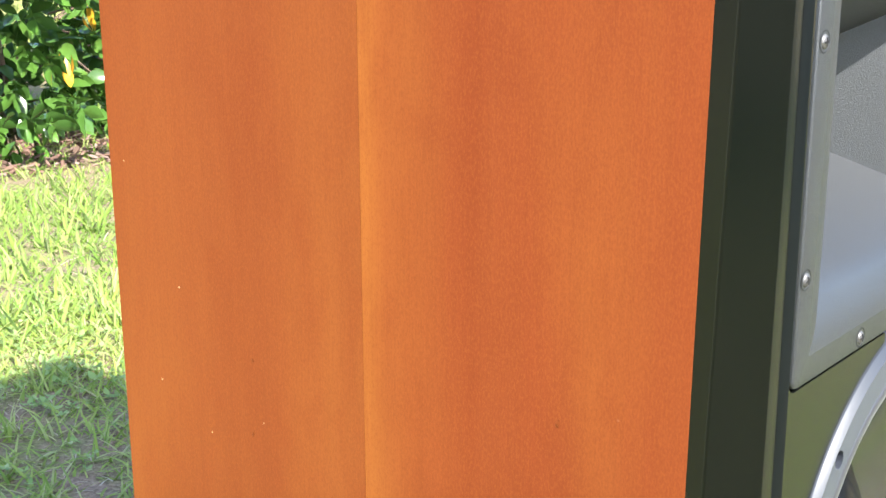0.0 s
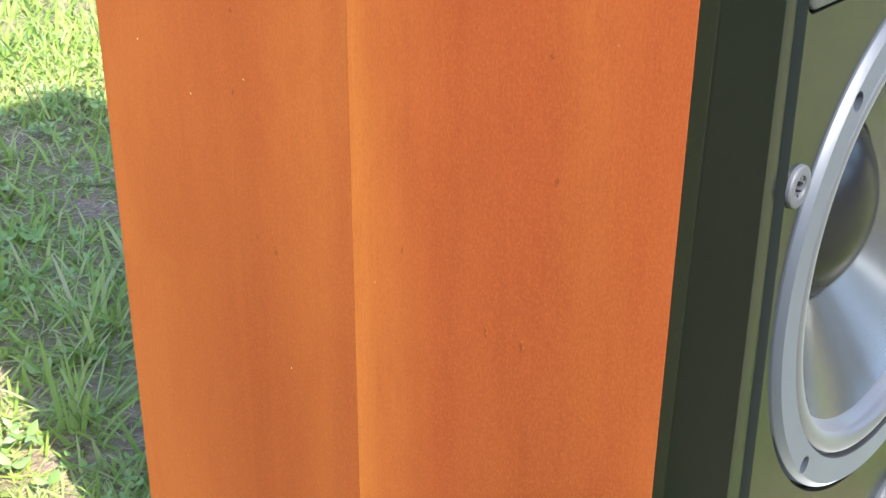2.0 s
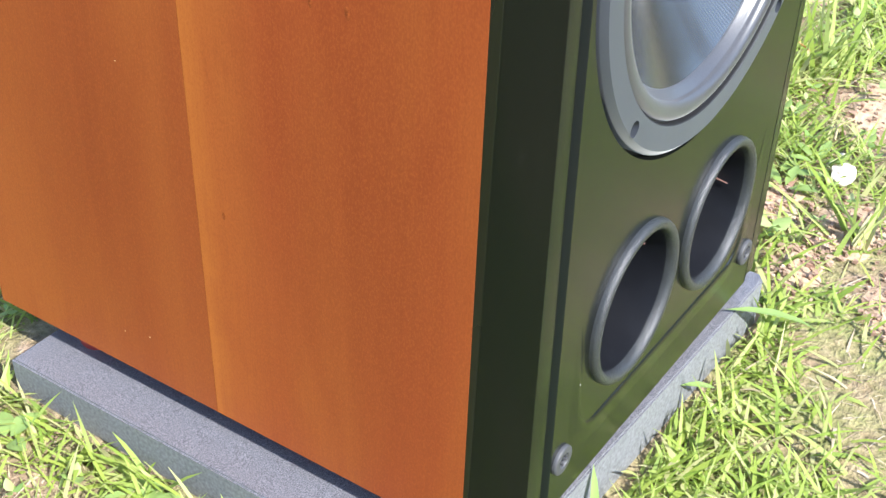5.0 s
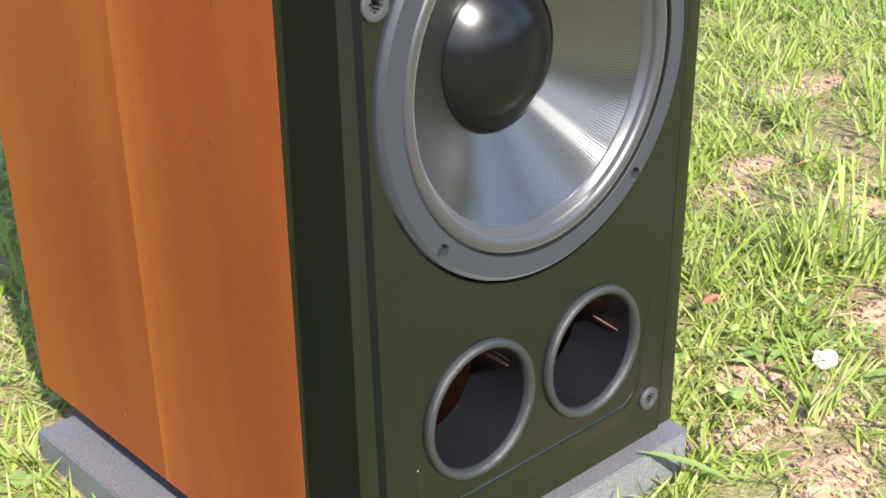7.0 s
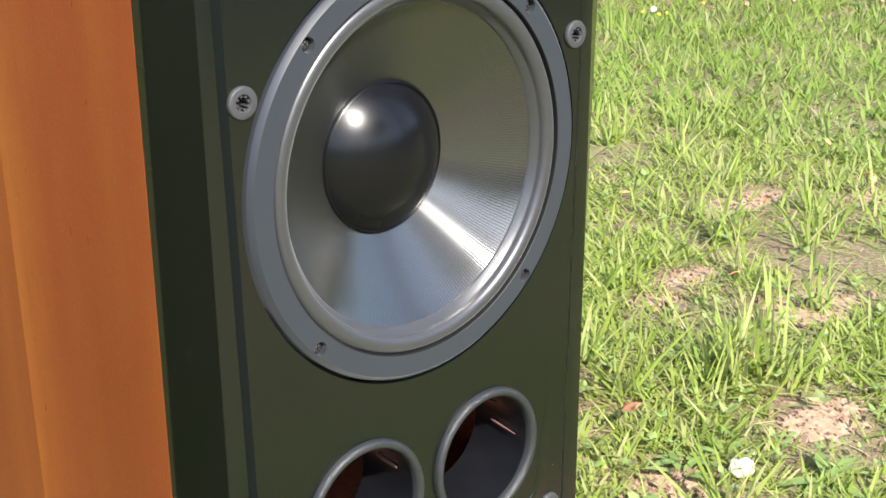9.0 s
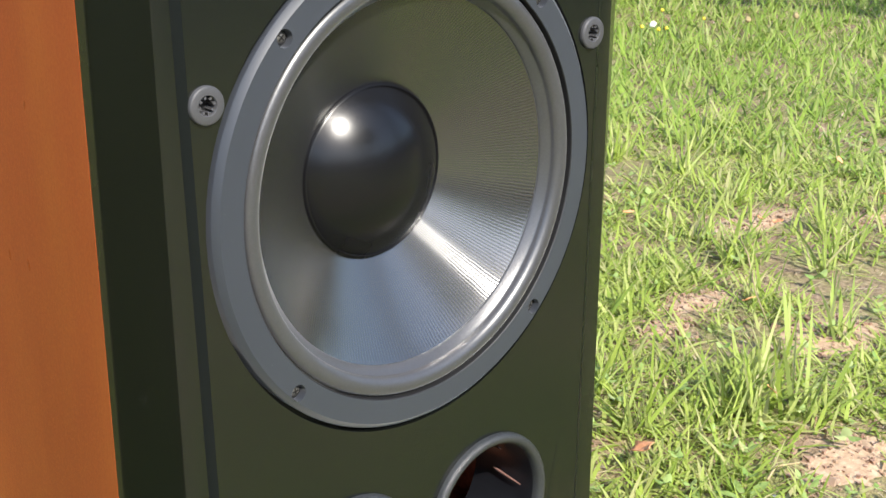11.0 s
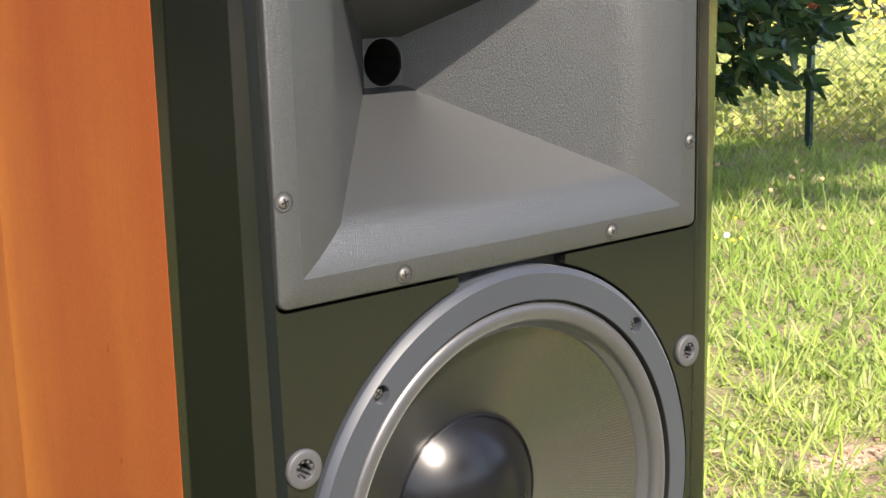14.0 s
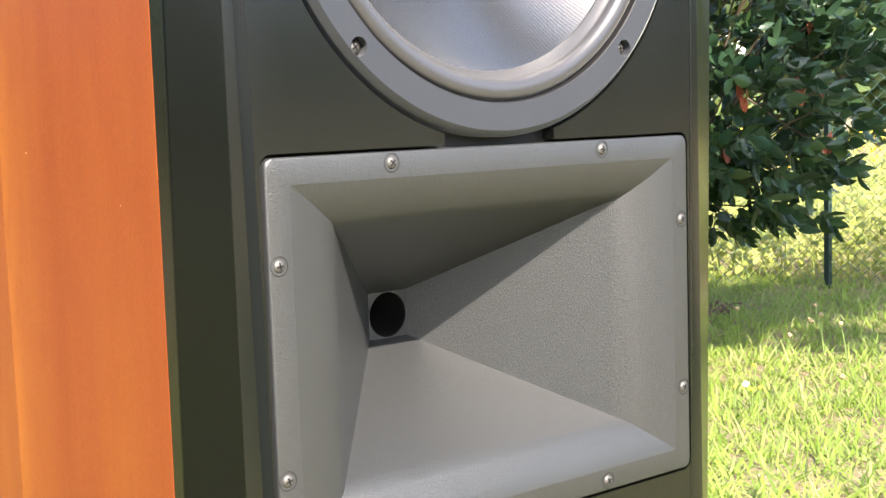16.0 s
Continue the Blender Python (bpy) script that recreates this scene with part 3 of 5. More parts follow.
def woofer(zc):
    c = (0.0006, 0, zc)
    face = -0.0031
    r_in = 0.1148
    holes = [(sx * 0.0862, zc - 0.0003 + sz * 0.0902) for sx in (-1, 1) for sz in (-1, 1)]

    def oval(r, n):
        return [(c[0] + x, zc + TALL * z) for x, z in circle(0, 0, r, n)]
    # flat face with its four screw holes
    frame_ob = part("woofer", plate(bmesh.new(), oval(R_RING - 0.0040, 160), [oval(r_in, 160)] + [circle(x, z, 0.0045, 24) for x, z in holes], face, 0.004), FRAME, speaker,
                    "large woofer with grey cast frame and ribbed black cone", smooth=35)
    # chamfered outer rim and inner lip
    bm = bmesh.new()
    lathe(bm, [(R_RING - 0.0008, 0.0185), (R_RING - 0.0008, 0.0004), (R_RING - 0.0012, -0.0003), (R_RING - 0.0037, face + 0.0003), (R_RING - 0.0040, face)], c, 160, tall=TALL)
    part("outer_rim", bm, FRAME, frame_ob, smooth=35)
    bm = bmesh.new()
    lathe(bm, [(r_in, face), (r_in - 0.0004, face + 0.0004), (r_in - 0.0007, 0.003), (r_in - 0.0007, 0.0185)], c, 160, tall=TALL)
    part("inner_lip", bm, DARK, frame_ob, smooth=35)
    for x, z in holes:
        bm = bmesh.new()
        lathe(bm, [(0.0046, 0.0016), (0.0, 0.0016)], (x, 0, z), 24)
        part("screw_well", bm, DARK, frame_ob, smooth=50)
        cross_screw("screw", x, 0.0012, z, 0.0031, frame_ob, STEEL, 0.0012)
    # half-roll rubber surround
    bm = bmesh.new()
    prof = [(r_in - 0.0006, 0.0016), (0.1137, 0.0012)]
    for i in range(15):
        a = math.pi * i / 14
        prof.append((0.1082 + 0.0050 * math.cos(a), 0.0012 + 0.00012 * i - 0.0046 * math.sin(a) ** 0.9))
    prof += [(0.1028, 0.0034), (0.1022, 0.0041), (0.0994, 0.0072), (0.0990, 0.0080), (0.0988, 0.0092)]
    lathe(bm, prof, c, 144, tall=TALL)
    part("surround", bm, RUBBER, frame_ob, "grey rubber half-roll surround", smooth=60)
    # ribbed cone
    bm = bmesh.new()
    n = 600
    prof = [(0.0990 - (0.0990 - 0.0460) * (i / 14), 0.0084 + 0.0328 * (i / 14) ** 0.93) for i in range(15)]
    lathe(bm, prof, c, n, ripple=lambda k, i: 0.00009 * prof[k][0] * (1 if i % 2 else -1) * (1 if 0 < k < 14 else 0), tall=TALL)
    part("cone", bm, cone_material(zc), frame_ob, "dark cone with fine radial ribs", smooth=60)
    # dust cap on a thin glue ring
    bm = bmesh.new()
    lathe(bm, [(0.0482, 0.0405), (0.0478, 0.0386), (0.0466, 0.0378), (0.0456, 0.0390)], c, 96, tall=TALL)
    part("glue_ring", bm, DOME, frame_ob, smooth=60)
    rs = 0.063
    rim = math.asin(0.0461 / rs)
    yc = 0.0388 + rs * math.cos(rim)
    bm = bmesh.new()
    lathe(bm, [(rs * math.sin(rim * (1 - i / 14)), yc - rs * math.cos(rim * (1 - i / 14))) for i in range(15)], c, 96, tall=TALL)
    part("dust_cap", bm, DOME, frame_ob, "glossy black dome dust cap", smooth=60)
    bm = bmesh.new()
    lathe(bm, [(0.0960, 0.02), (0.06, 0.11), (0.0, 0.11)], c, 48, tall=TALL)
    part("magnet_cover", bm, DARK, frame_ob)


woofer(ZW)
woofer(ZU)


def horn():
    fx, fz = 0.1372, 0.0950
    mx, mz = 0.1228, 0.0808
    kx, kz, ky = 0.0965, 0.0635, 0.0090
    tx, tz, ty = 0.0130, 0.0130, 0.1003
    bm = bmesh.new()
    # flange with rounded rim
    r, n = 0.0045, 6
    front, back = -0.0012, 0.016

    def ring(x, z, y, rad):
        return [bm.verts.new((px, y, pz)) for px, pz in rounded(-x, ZH - z, x, ZH + z, max(rad, 1e-4), n)]
    loops = [ring(fx, fz, back, r), ring(fx, fz, front + 0.0012, r), ring(fx - 0.0004, fz - 0.0004, front + 0.0004, r), ring(fx - 0.0012, fz - 0.0012, front, r), ring(mx + 0.002, mz + 0.002, front, 0.002)]
    for a, b in zip(loops, loops[1:]):
        for i in range(len(a)):
            j = (i + 1) % len(a)
            bm.faces.new((a[i], a[j], b[j], b[i]))
    body = part("horn", bm, HORN, speaker, "dark grey moulded rectangular horn with flared throat", smooth=50)
    # four flared walls, each its own smooth surface with crisp corners between
    prof = []
    for u in (0, 0.12, 0.25, 0.4, 0.55, 0.7, 0.85, 1.0):      # lip
        prof.append((mx + 0.002 - (mx + 0.002 - kx) * u, mz + 0.002 - (mz + 0.002 - kz) * u, front + (ky - front) * (0.45 * u + 0.55 * u * u)))
    for u in (0.08, 0.2, 0.4, 0.6, 0.8, 1.0):
        e = 1 - (1 - u) ** 1.0
        prof.append((kx + (tx - kx) * e, kz + (tz - kz) * e, ky + (ty - ky) * u))
    for name, corners in (("lower_wall", ((-1, -1), (1, -1))), ("upper_wall", ((1, 1), (-1, 1))), ("left_wall", ((-1, 1), (-1, -1))), ("right_wall", ((1, -1), (1, 1)))):
        bm = bmesh.new()
        rows = []
        for x, z, y in prof:
            (ax, az), (bx, bz) = corners
            rows.append([bm.verts.new((ax * x * (1 - k) + bx * x * k, y, ZH + az * z * (1 - k) + bz * z * k)) for k in (0, 0.25, 0.5, 0.75, 1)])
        for ra, rb in zip(rows, rows[1:]):
            for i in range(4):
                bm.faces.new((ra[i], ra[i + 1], rb[i + 1], rb[i]))
        part(name, bm, HORN, body, smooth=40)
    bm = bmesh.new()
    plate(bm, [(-tx, ZH - tz), (tx, ZH - tz), (tx, ZH + tz), (-tx, ZH + tz)], [circle(0, ZH, 0.0127, 32)], ty, ty + 0.002)
    part("throat_plate", bm, HORN, body)
    bm = bmesh.new()
    lathe(bm, [(0.0127, ty + 0.001), (0.0127, ty + 0.04), (0.0, ty + 0.04)], (0, 0, ZH), 32)
    part("throat", bm, DARK, body, "black throat opening")
    for x, z in ((-0.1325, -0.0478), (-0.1320, 0.0478), (0.132, -0.0475), (0.132, 0.048), (-0.0695, -0.0893), (0.0692, -0.0893), (-0.069, 0.0898), (0.0695, 0.0898)):
        # black ring on the flange for the shade round the screw
        bm = bmesh.new()
        lathe(bm, [(0.0046, front - 0.0001), (0.0042, front - 0.0002), (0.0038, front + 0.0004), (0.0, front + 0.0004)], (x, 0, ZH + z), 20)
        part("screw_hole_shade", bm, DARK, body)
        cross_screw("screw", x, front + 0.0003, ZH + z, 0.0030, body, STEEL, 0.0012)


horn()


def ports():
    for s in (-1, 1):
        c = (s * PORT_X, 0, PORT_Z)
        bm = bmesh.new()
        lathe(bm, [(0.0480, 0.0015), (0.0480, -0.0016), (0.0475, -0.0033), (0.0464, -0.0044), (0.0448, -0.0047), (0.0433, -0.0042), (0.0422, -0.0030), (0.0415, -0.0012), (0.0412, 0.0012)], c, 96, tall=1.035)
        p = part("port", bm, PORT, speaker, "round black bass reflex port with textured flare", smooth=50)
        bm = bmesh.new()
        lathe(bm, [(0.0412, 0.0012), (0.0408, 0.006), (0.0407, 0.052), (0.0432, 0.052), (0.0432, 0.018)], c, 64, tall=1.035)
        part("port_tube", bm, TUBE, p, smooth=50)
    # thin pinkish streaks, built as slim rods against the tubes' walls
    for p0, p1, r in (((-0.0150, 0.034, 0.1705), (-0.0150, 0.014, 0.1685), 0.0015), ((-0.0165, 0.030, 0.1755), (-0.0160, 0.012, 0.1740), 0.0008),
                      ((0.0925, 0.034, 0.1580), (0.0922, 0.010, 0.1555), 0.0008), ((0.0915, 0.040, 0.1735), (0.0905, 0.026, 0.1750), 0.0012)):
        bm = bmesh.new()
        p0, p1 = Vector(p0), Vector(p1)
        tube_path(bm, [p0, p0.lerp(p1, 0.5) + Vector((-0.0004, 0, 0.0003)), p1], [r, r, r * 0.5], 8)
        part("inner_streak", bm, STREAK_PINK, speaker, "thin pinkish streak inside the port tube", smooth=60)


ports()


def grille_sockets():
    for x, z in SOCKETS:
        bm = bmesh.new()
        lathe(bm, [(0.0092, 0.0004), (0.0092, -0.0014), (0.0088, -0.0021), (0.0081, -0.0024), (0.0050, -0.0023), (0.0046, -0.0018), (0.0045, 0.002), (0.0045, 0.014), (0.0, 0.014)], (x, 0, z), 40)
        s = part("grille_socket", bm, SOCKET, speaker, "grey plastic grille socket", smooth=45)
        bm = bmesh.new()
        for k in range(8):
            a = 2 * math.pi * k / 8 + 0.2
            m = Matrix.Translation((x + 0.0042 * math.cos(a), 0.003, z + 0.0042 * math.sin(a))) @ Matrix.Rotation(-a, 4, "Y") @ Matrix.Diagonal((0.0022, 0.009, 0.0012, 1))
            bmesh.ops.create_cube(bm, size=1, matrix=m)
        part("gripping_teeth", bm, SOCKET, s)
        bm = bmesh.new()
        lathe(bm, [(0.0049, 0.0045), (0.0, 0.0045)], (x, 0, z), 24)
        part("socket_floor", bm, DARK, s)


grille_sockets()
PLINTH_TOP = 0.039
for fx_, fy_ in ((-0.145, 0.07), (0.145, 0.07), (-0.15, 0.335), (0.15, 0.335)):
    bm_ = bmesh.new()
    bmesh.ops.create_cone(bm_, cap_ends=True, segments=24, radius1=0.014, radius2=0.017, depth=LOW - PLINTH_TOP, matrix=Matrix.Translation((fx_, fy_, (LOW + PLINTH_TOP) / 2 - 0.0215 * (fy_ - 0.03))))
    part("foot", bm_, PAD, speaker, "small dark red rubber foot", smooth=40)


def granite_slab():
    pts = [(-0.127, 0.006), (0.168, -0.002), (0.174, 0.003), (0.178, 0.366), (-0.2, 0.366), (-0.2, 0.079)]
    bm = bmesh.new()
    vs = [bm.verts.new((x, y, PLINTH_TOP)) for x, y in pts]
    top = bm.faces.new(vs)
    ext = bmesh.ops.extrude_face_region(bm, geom=[top])["geom"]
    for v in ext:
        if isinstance(v, bmesh.types.BMVert):
            v.co.z = -0.012
    for v in bm.verts:
        v.co.z -= 0.0215 * max(0.0, v.co.y - 0.03)
    rim = [e for e in bm.edges if all(v.co.z > 0.01 for v in e.verts)]
    bmesh.ops.bevel(bm, geom=rim, offset=0.0012, segments=2, affect="EDGES")
    ob = link("granite_slab", bm, GRANITE, None)
    ob.data.materials.append(GRANITE_SIDE)
    for p in ob.data.polygons:
        if abs(p.normal.z) < 0.3:
            p.material_index = 1
    tagged(ob, "dark speckled granite slab with cut corners lying in the grass", "plinth")


granite_slab()


# ---------------------------------------------------------------- lawn and plants
def inside_slab(x, y, m=0.0):
    return -0.2 - m < x < 0.176 + m and 0.004 - m < y < 0.366 + m and -x < 0.133 + m + max(0, y)


def blades(name, spots, mat, length, width, lean, segs=3, flat=0.0):
    """Curved tapering blades, one mesh. spots: rows of x, y, size."""
    rng = np.random.default_rng(len(spots) + int(length * 1000))
    n = len(spots)
    sp = np.asarray(spots)
    az = rng.uniform(0, 2 * np.pi, n)
    tilt = np.abs(rng.normal(0, lean, n)) + flat
    ln = length * sp[:, 2] * rng.uniform(0.55, 1.35, n)
    wd = width * sp[:, 2] ** 0.5 * rng.uniform(0.6, 1.3, n)
    face = az + np.pi / 2 + rng.normal(0, 0.5, n)
    cx, cy = np.cos(az), np.sin(az)
    wx, wy = np.cos(face), np.sin(face)
    curl = rng.uniform(0.4, 1.3, n)
    pos = np.stack([sp[:, 0], sp[:, 1], sp[:, 3] - 0.004], 1)
    verts = np.zeros((n, 2 * segs + 1, 3))
    for k in range(segs + 1):
        u = k / segs
        w = wd * (1 - 0.25 * u - 0.35 * u * u) * (0.75 if k == 0 else 1) * 0.5
        if k == segs:
            verts[:, 2 * segs] = pos
        else:
            verts[:, 2 * k] = pos + np.stack([wx * w, wy * w, np.zeros(n)], 1)
            verts[:, 2 * k + 1] = pos - np.stack([wx * w, wy * w, np.zeros(n)], 1)
        th = np.minimum(tilt + curl * tilt * (u + 0.3), 1.75)
        st = ln / segs
        pos = pos + np.stack([np.sin(th) * cx * st, np.sin(th) * cy * st, np.cos(th) * st], 1)
    per = 2 * segs + 1
    vx, vy, vz = verts[:, :, 0], verts[:, :, 1], verts[:, :, 2]
    in_slab = ((vx > -0.203) & (vx < 0.181) & (vy > 0.001) & (vy < 0.369) & (-vx < 0.136 + vy) & (vz < 0.046)) | ((np.abs(vx) < 0.178) & (vy > -0.002) & (vy < 0.405))
    verts = verts[~in_slab.any(axis=1)]
    n = len(verts)
    quads = np.array([(2 * k, 2 * k + 1, 2 * k + 3, 2 * k + 2) for k in range(segs - 1)])
    tri = np.array([2 * segs - 2, 2 * segs - 1, 2 * segs])
    base = np.arange(n) * per
    me = bpy.data.meshes.new(name)
    nv = n * per
    me.vertices.add(nv)
    me.vertices.foreach_set("co", verts.reshape(-1))
    loops_q = (base[:, None, None] + quads[None]).reshape(n, -1)
    loops_t = base[:, None] + tri[None]
    loops = np.concatenate([loops_q, loops_t], 1)
    sizes = np.tile(np.array([4] * (segs - 1) + [3]), n)
    me.loops.add(loops.size)
    me.loops.foreach_set("vertex_index", loops.reshape(-1).astype(np.int32))
    me.polygons.add(sizes.size)
    starts = np.concatenate([[0], np.cumsum(sizes)[:-1]])
    me.polygons.foreach_set("loop_start", starts.astype(np.int32))
    me.polygons.foreach_set("use_smooth", np.ones(sizes.size, dtype=bool))
    me.update(calc_edges=True)
    me.materials.append(mat)
    return new(name, me)


# bare spots near the slab: centre, half width and depth
BARE = ((0.335, 0.055, 0.055, 0.03), (0.335, -0.015, 0.06, 0.035), (0.545, 0.025, 0.08, 0.05), (0.255, -0.085, 0.05, 0.035), (0.255, 0.0, 0.04, 0.025), (0.80, 0.20, 0.10, 0.06),
        (0.77, 0.36, 0.07, 0.035), (1.12, 0.53, 0.12, 0.05), (0.66, 0.33, 0.05, 0.03), (1.30, 0.42, 0.10, 0.05))


def patchy(x, y):
    """How thick the turf stands at a place: 0 bare, 1 full."""
    v = noise.fractal((x * 2.6, y * 2.6, 1.0), 1.0, 2.0, 3)
    full = min(1.0, max(0.03, 0.62 + 1.15 * v))
    wob = 0.5 * noise.noise((x * 30, y * 30, 3.0))
    for bx, by, rx, ry in BARE:
        d = math.hypot((x - bx) / rx, (y - by) / ry) + wob
        if d < 1.25:
            full *= max(0.05, min(1.0, (d - 0.8) / 0.45))
    return full


def scatter(count, xr, yr, keep, size=(0.7, 1.3), margin=0.004, clump=0.0):
    rng = random.Random(count)
    out = []
    tries = 0
    while len(out) < count and tries < count * 8:
        tries += 1
        x, y = rng.uniform(*xr), rng.uniform(*yr)
        if inside_slab(x, y, margin) or rng.random() > keep(x, y):
            continue
        s = rng.uniform(*size)
        z = ground_z(x, y)
        if clump:
            for _ in range(rng.randint(3, 7)):
                out.append((x + rng.gauss(0, clump), y + rng.gauss(0, clump), s * rng.uniform(0.7, 1.2), z))
        else:
            out.append((x, y, s, z))
    return [o for o in out if not inside_slab(o[0], o[1], 0.002)]


def lawn():
    near = scatter(72000, (-0.1, 1.7), (-0.55, 1.9), lambda x, y: patchy(x, y), clump=0.009)
    tagged(blades("grass", near, GRASS, 0.038, 0.0042, 0.8, 3, 0.42), "short patchy lawn grass in sunlight", "grass", kind="stuff")
    close = scatter(38000, (-0.15, 0.85), (-0.35, 0.55), lambda x, y: patchy(x, y), clump=0.010)
    tagged(blades("grass", close, GRASS, 0.034, 0.0030, 0.8, 3, 0.42), "finer short grass close to the slab", "grass", kind="stuff")
    west = scatter(48000, (-0.6, -0.1), (-0.35, 1.7), lambda x, y: 0.35 + 0.65 * patchy(x, y), clump=0.009)
    tagged(blades("grass", west, GRASS, 0.034, 0.0027, 0.8, 3, 0.45), "thin short grass mixed with straw beside the slab", "grass", kind="stuff")
    straw = scatter(50000, (-0.5, 1.7), (-0.55, 1.9), lambda x, y: 1.0 if x < -0.1 and y < 0.4 else 1.1 - 0.85 * patchy(x, y))
    tagged(blades("dry_grass", straw, THATCH, 0.036, 0.0022, 0.4, 2, 1.05), "dry straw-coloured thatch between the grass", "dry grass", kind="stuff")
    litter = scatter(50000, (-0.5, 0.7), (-0.3, 0.7), lambda x, y: 1.0 if x < -0.15 else 0.4)
    tagged(blades("dry_grass", litter, THATCH, 0.024, 0.0013, 0.5, 2, 0.95), "fine matted straw litter around the slab", "dry grass", kind="stuff")
    mid = scatter(125000, (-0.2, 4.7), (-0.3, 4.4), lambda x, y: (0.65 + 0.35 * patchy(x, y)) * (0 if (x < 1.45 and y < 1.6) else 1) * (1 if y < 3.0 or x > 2 else 0.5), clump=0.018)
    tagged(blades("grass", mid, LUSH, 0.056, 0.0062, 0.75, 3, 0.32), "lusher lawn grass growing longer away from the slab", "grass", kind="stuff")
    straw2 = scatter(26000, (-0.3, 4.0), (-0.1, 3.4), lambda x, y: (1.15 - 0.85 * patchy(x, y)) * (0 if x < 1.68 and y < 1.88 else 1))
    tagged(blades("dry_grass", straw2, THATCH, 0.05, 0.0035, 0.45, 2, 0.95), "dry stalks lying in the further lawn", "dry grass", kind="stuff")
    straw3 = scatter(40000, (-1.2, 1.8), (-2.2, -0.5), lambda x, y: 1.0)
    tagged(blades("dry_grass", straw3, THATCH, 0.05, 0.0045, 0.45, 2, 0.95), "dry stalks in the lawn before the loudspeaker", "dry grass", kind="stuff")
    front = scatter(34000, (-3.4, 3.6), (-3.8, -0.5), lambda x, y: 0.9, clump=0.025)
    tagged(blades("grass", front, GRASS, 0.06, 0.009, 0.6, 2), "lawn grass before the loudspeaker", "grass", kind="stuff")
    side = scatter(20000, (-3.4, -0.5), (-0.5, 3.0), lambda x, y: 0.9, clump=0.025)
    tagged(blades("grass", side, GRASS, 0.06, 0.009, 0.6, 2), "lawn grass beside the loudspeaker", "grass", kind="stuff")
    tufts = []
    rng = random.Random(17)
    where = [(0.016, 0.761), (0.06, 0.80), (-0.06, 0.66), (0.44, 0.185), (0.80, 0.307), (0.60, 0.18), (0.34, 0.95), (1.0, 0.75), (0.52, 0.14), (0.47, 0.27), (0.92, 0.42), (0.55, 0.15), (0.56, 0.16), (0.545, 0.135), (0.575, 0.15)]
    where += [(rng.uniform(0.2, 1.7), rng.uniform(-0.2, 1.8)) for _ in range(70)]
    for x, y in where:
        if not inside_slab(x, y, 0.04):
            tufts += [(x + rng.gauss(0, 0.012), y + rng.gauss(0, 0.012), rng.uniform(0.8, 1.5), ground_z(x, y)) for _ in range(rng.randint(18, 40))]
    tagged(blades("grass_tufts", tufts, GRASS, 0.062, 0.0042, 0.55, 4, 0.12), "denser tufts of longer green grass in the lawn", "grass", kind="stuff")
    rim = []
    rng = random.Random(7)
    for _ in range(2000):
        u = rng.random()
        x, y = ((-0.203 - abs(rng.gauss(0, 0.01)), rng.uniform(0.08, 0.38)) if u < 0.5 else
                (rng.uniform(-0.14, 0.2), -0.004 - abs(rng.gauss(0, 0.014))) if u < 0.85 else (0.181 + abs(rng.gauss(0, 0.012)), rng.uniform(0.06, 0.38)))
        if not inside_slab(x, y, 0.001):
            rim.append((x, y, rng.uniform(0.8, 1.6), ground_z(x, y)))
    tagged(blades("grass_fringe", rim, GRASS, 0.027, 0.0032, 0.8, 4, 0.35), "longer grass along the slab's edges", "grass", kind="stuff")


lawn()


def leaf_mesh(name, leaves, mat, parent=None):
    """Many folded, curved leaves as one mesh. leaves: position, direction, side, length, width."""
    verts, faces = [], []
    rows = ((0.22, 0.72), (0.5, 1.0), (0.78, 0.66))
    for p, d, side, ln, wd in leaves:
        up = d.cross(side)
        b = len(verts)
        verts.append(tuple(p))
        for u, w in rows:
            c = p + d * (ln * u) - up * (ln * 0.22 * u * u)
            lift = up * (wd * 0.16 * w)
            verts += [tuple(c - side * (wd * 0.5 * w) + lift), tuple(c), tuple(c + side * (wd * 0.5 * w) + lift)]
        verts.append(tuple(p + d * ln - up * (ln * 0.22)))
        faces += [(b, b + 2, b + 1), (b, b + 3, b + 2)]
        for k in (1, 4):
            faces += [(b + k, b + k + 1, b + k + 4, b + k + 3), (b + k + 1, b + k + 2, b + k + 5, b + k + 4)]
        faces += [(b + 7, b + 8, b + 10), (b + 8, b + 9, b + 10)]
    return raw(name, verts, faces, mat, parent, True)


def unit(rng):
    while True:
        v = Vector((rng.uniform(-1, 1), rng.uniform(-1, 1), rng.uniform(-1, 1)))
        if 0.1 < v.length < 1:
            return v.normalized()


def rosette(rng, tip, axis, count, ln, wd, spread=(0.5, 1.2)):
    """Leaves whorled round a twig's end."""
    out = []
    base = axis.orthogonal().normalized()
    for i in range(count):
        a = 2.4 * i + rng.uniform(-0.3, 0.3)
        out_dir = (Matrix.Rotation(a, 3, axis) @ base)
        s = rng.uniform(*spread)
        d = (axis * math.cos(s) + out_dir * math.sin(s)).normalized()
        side = d.cross(axis)
        side = side.normalized() if side.length > 0.05 else base
        side = (side + unit(rng) * 0.25).normalized()
        side = (side - d * side.dot(d)).normalized()
        out.append((tip - axis * (0.012 * i), d, side, ln * rng.uniform(0.7, 1.2), wd * rng.uniform(0.75, 1.15)))
    return out


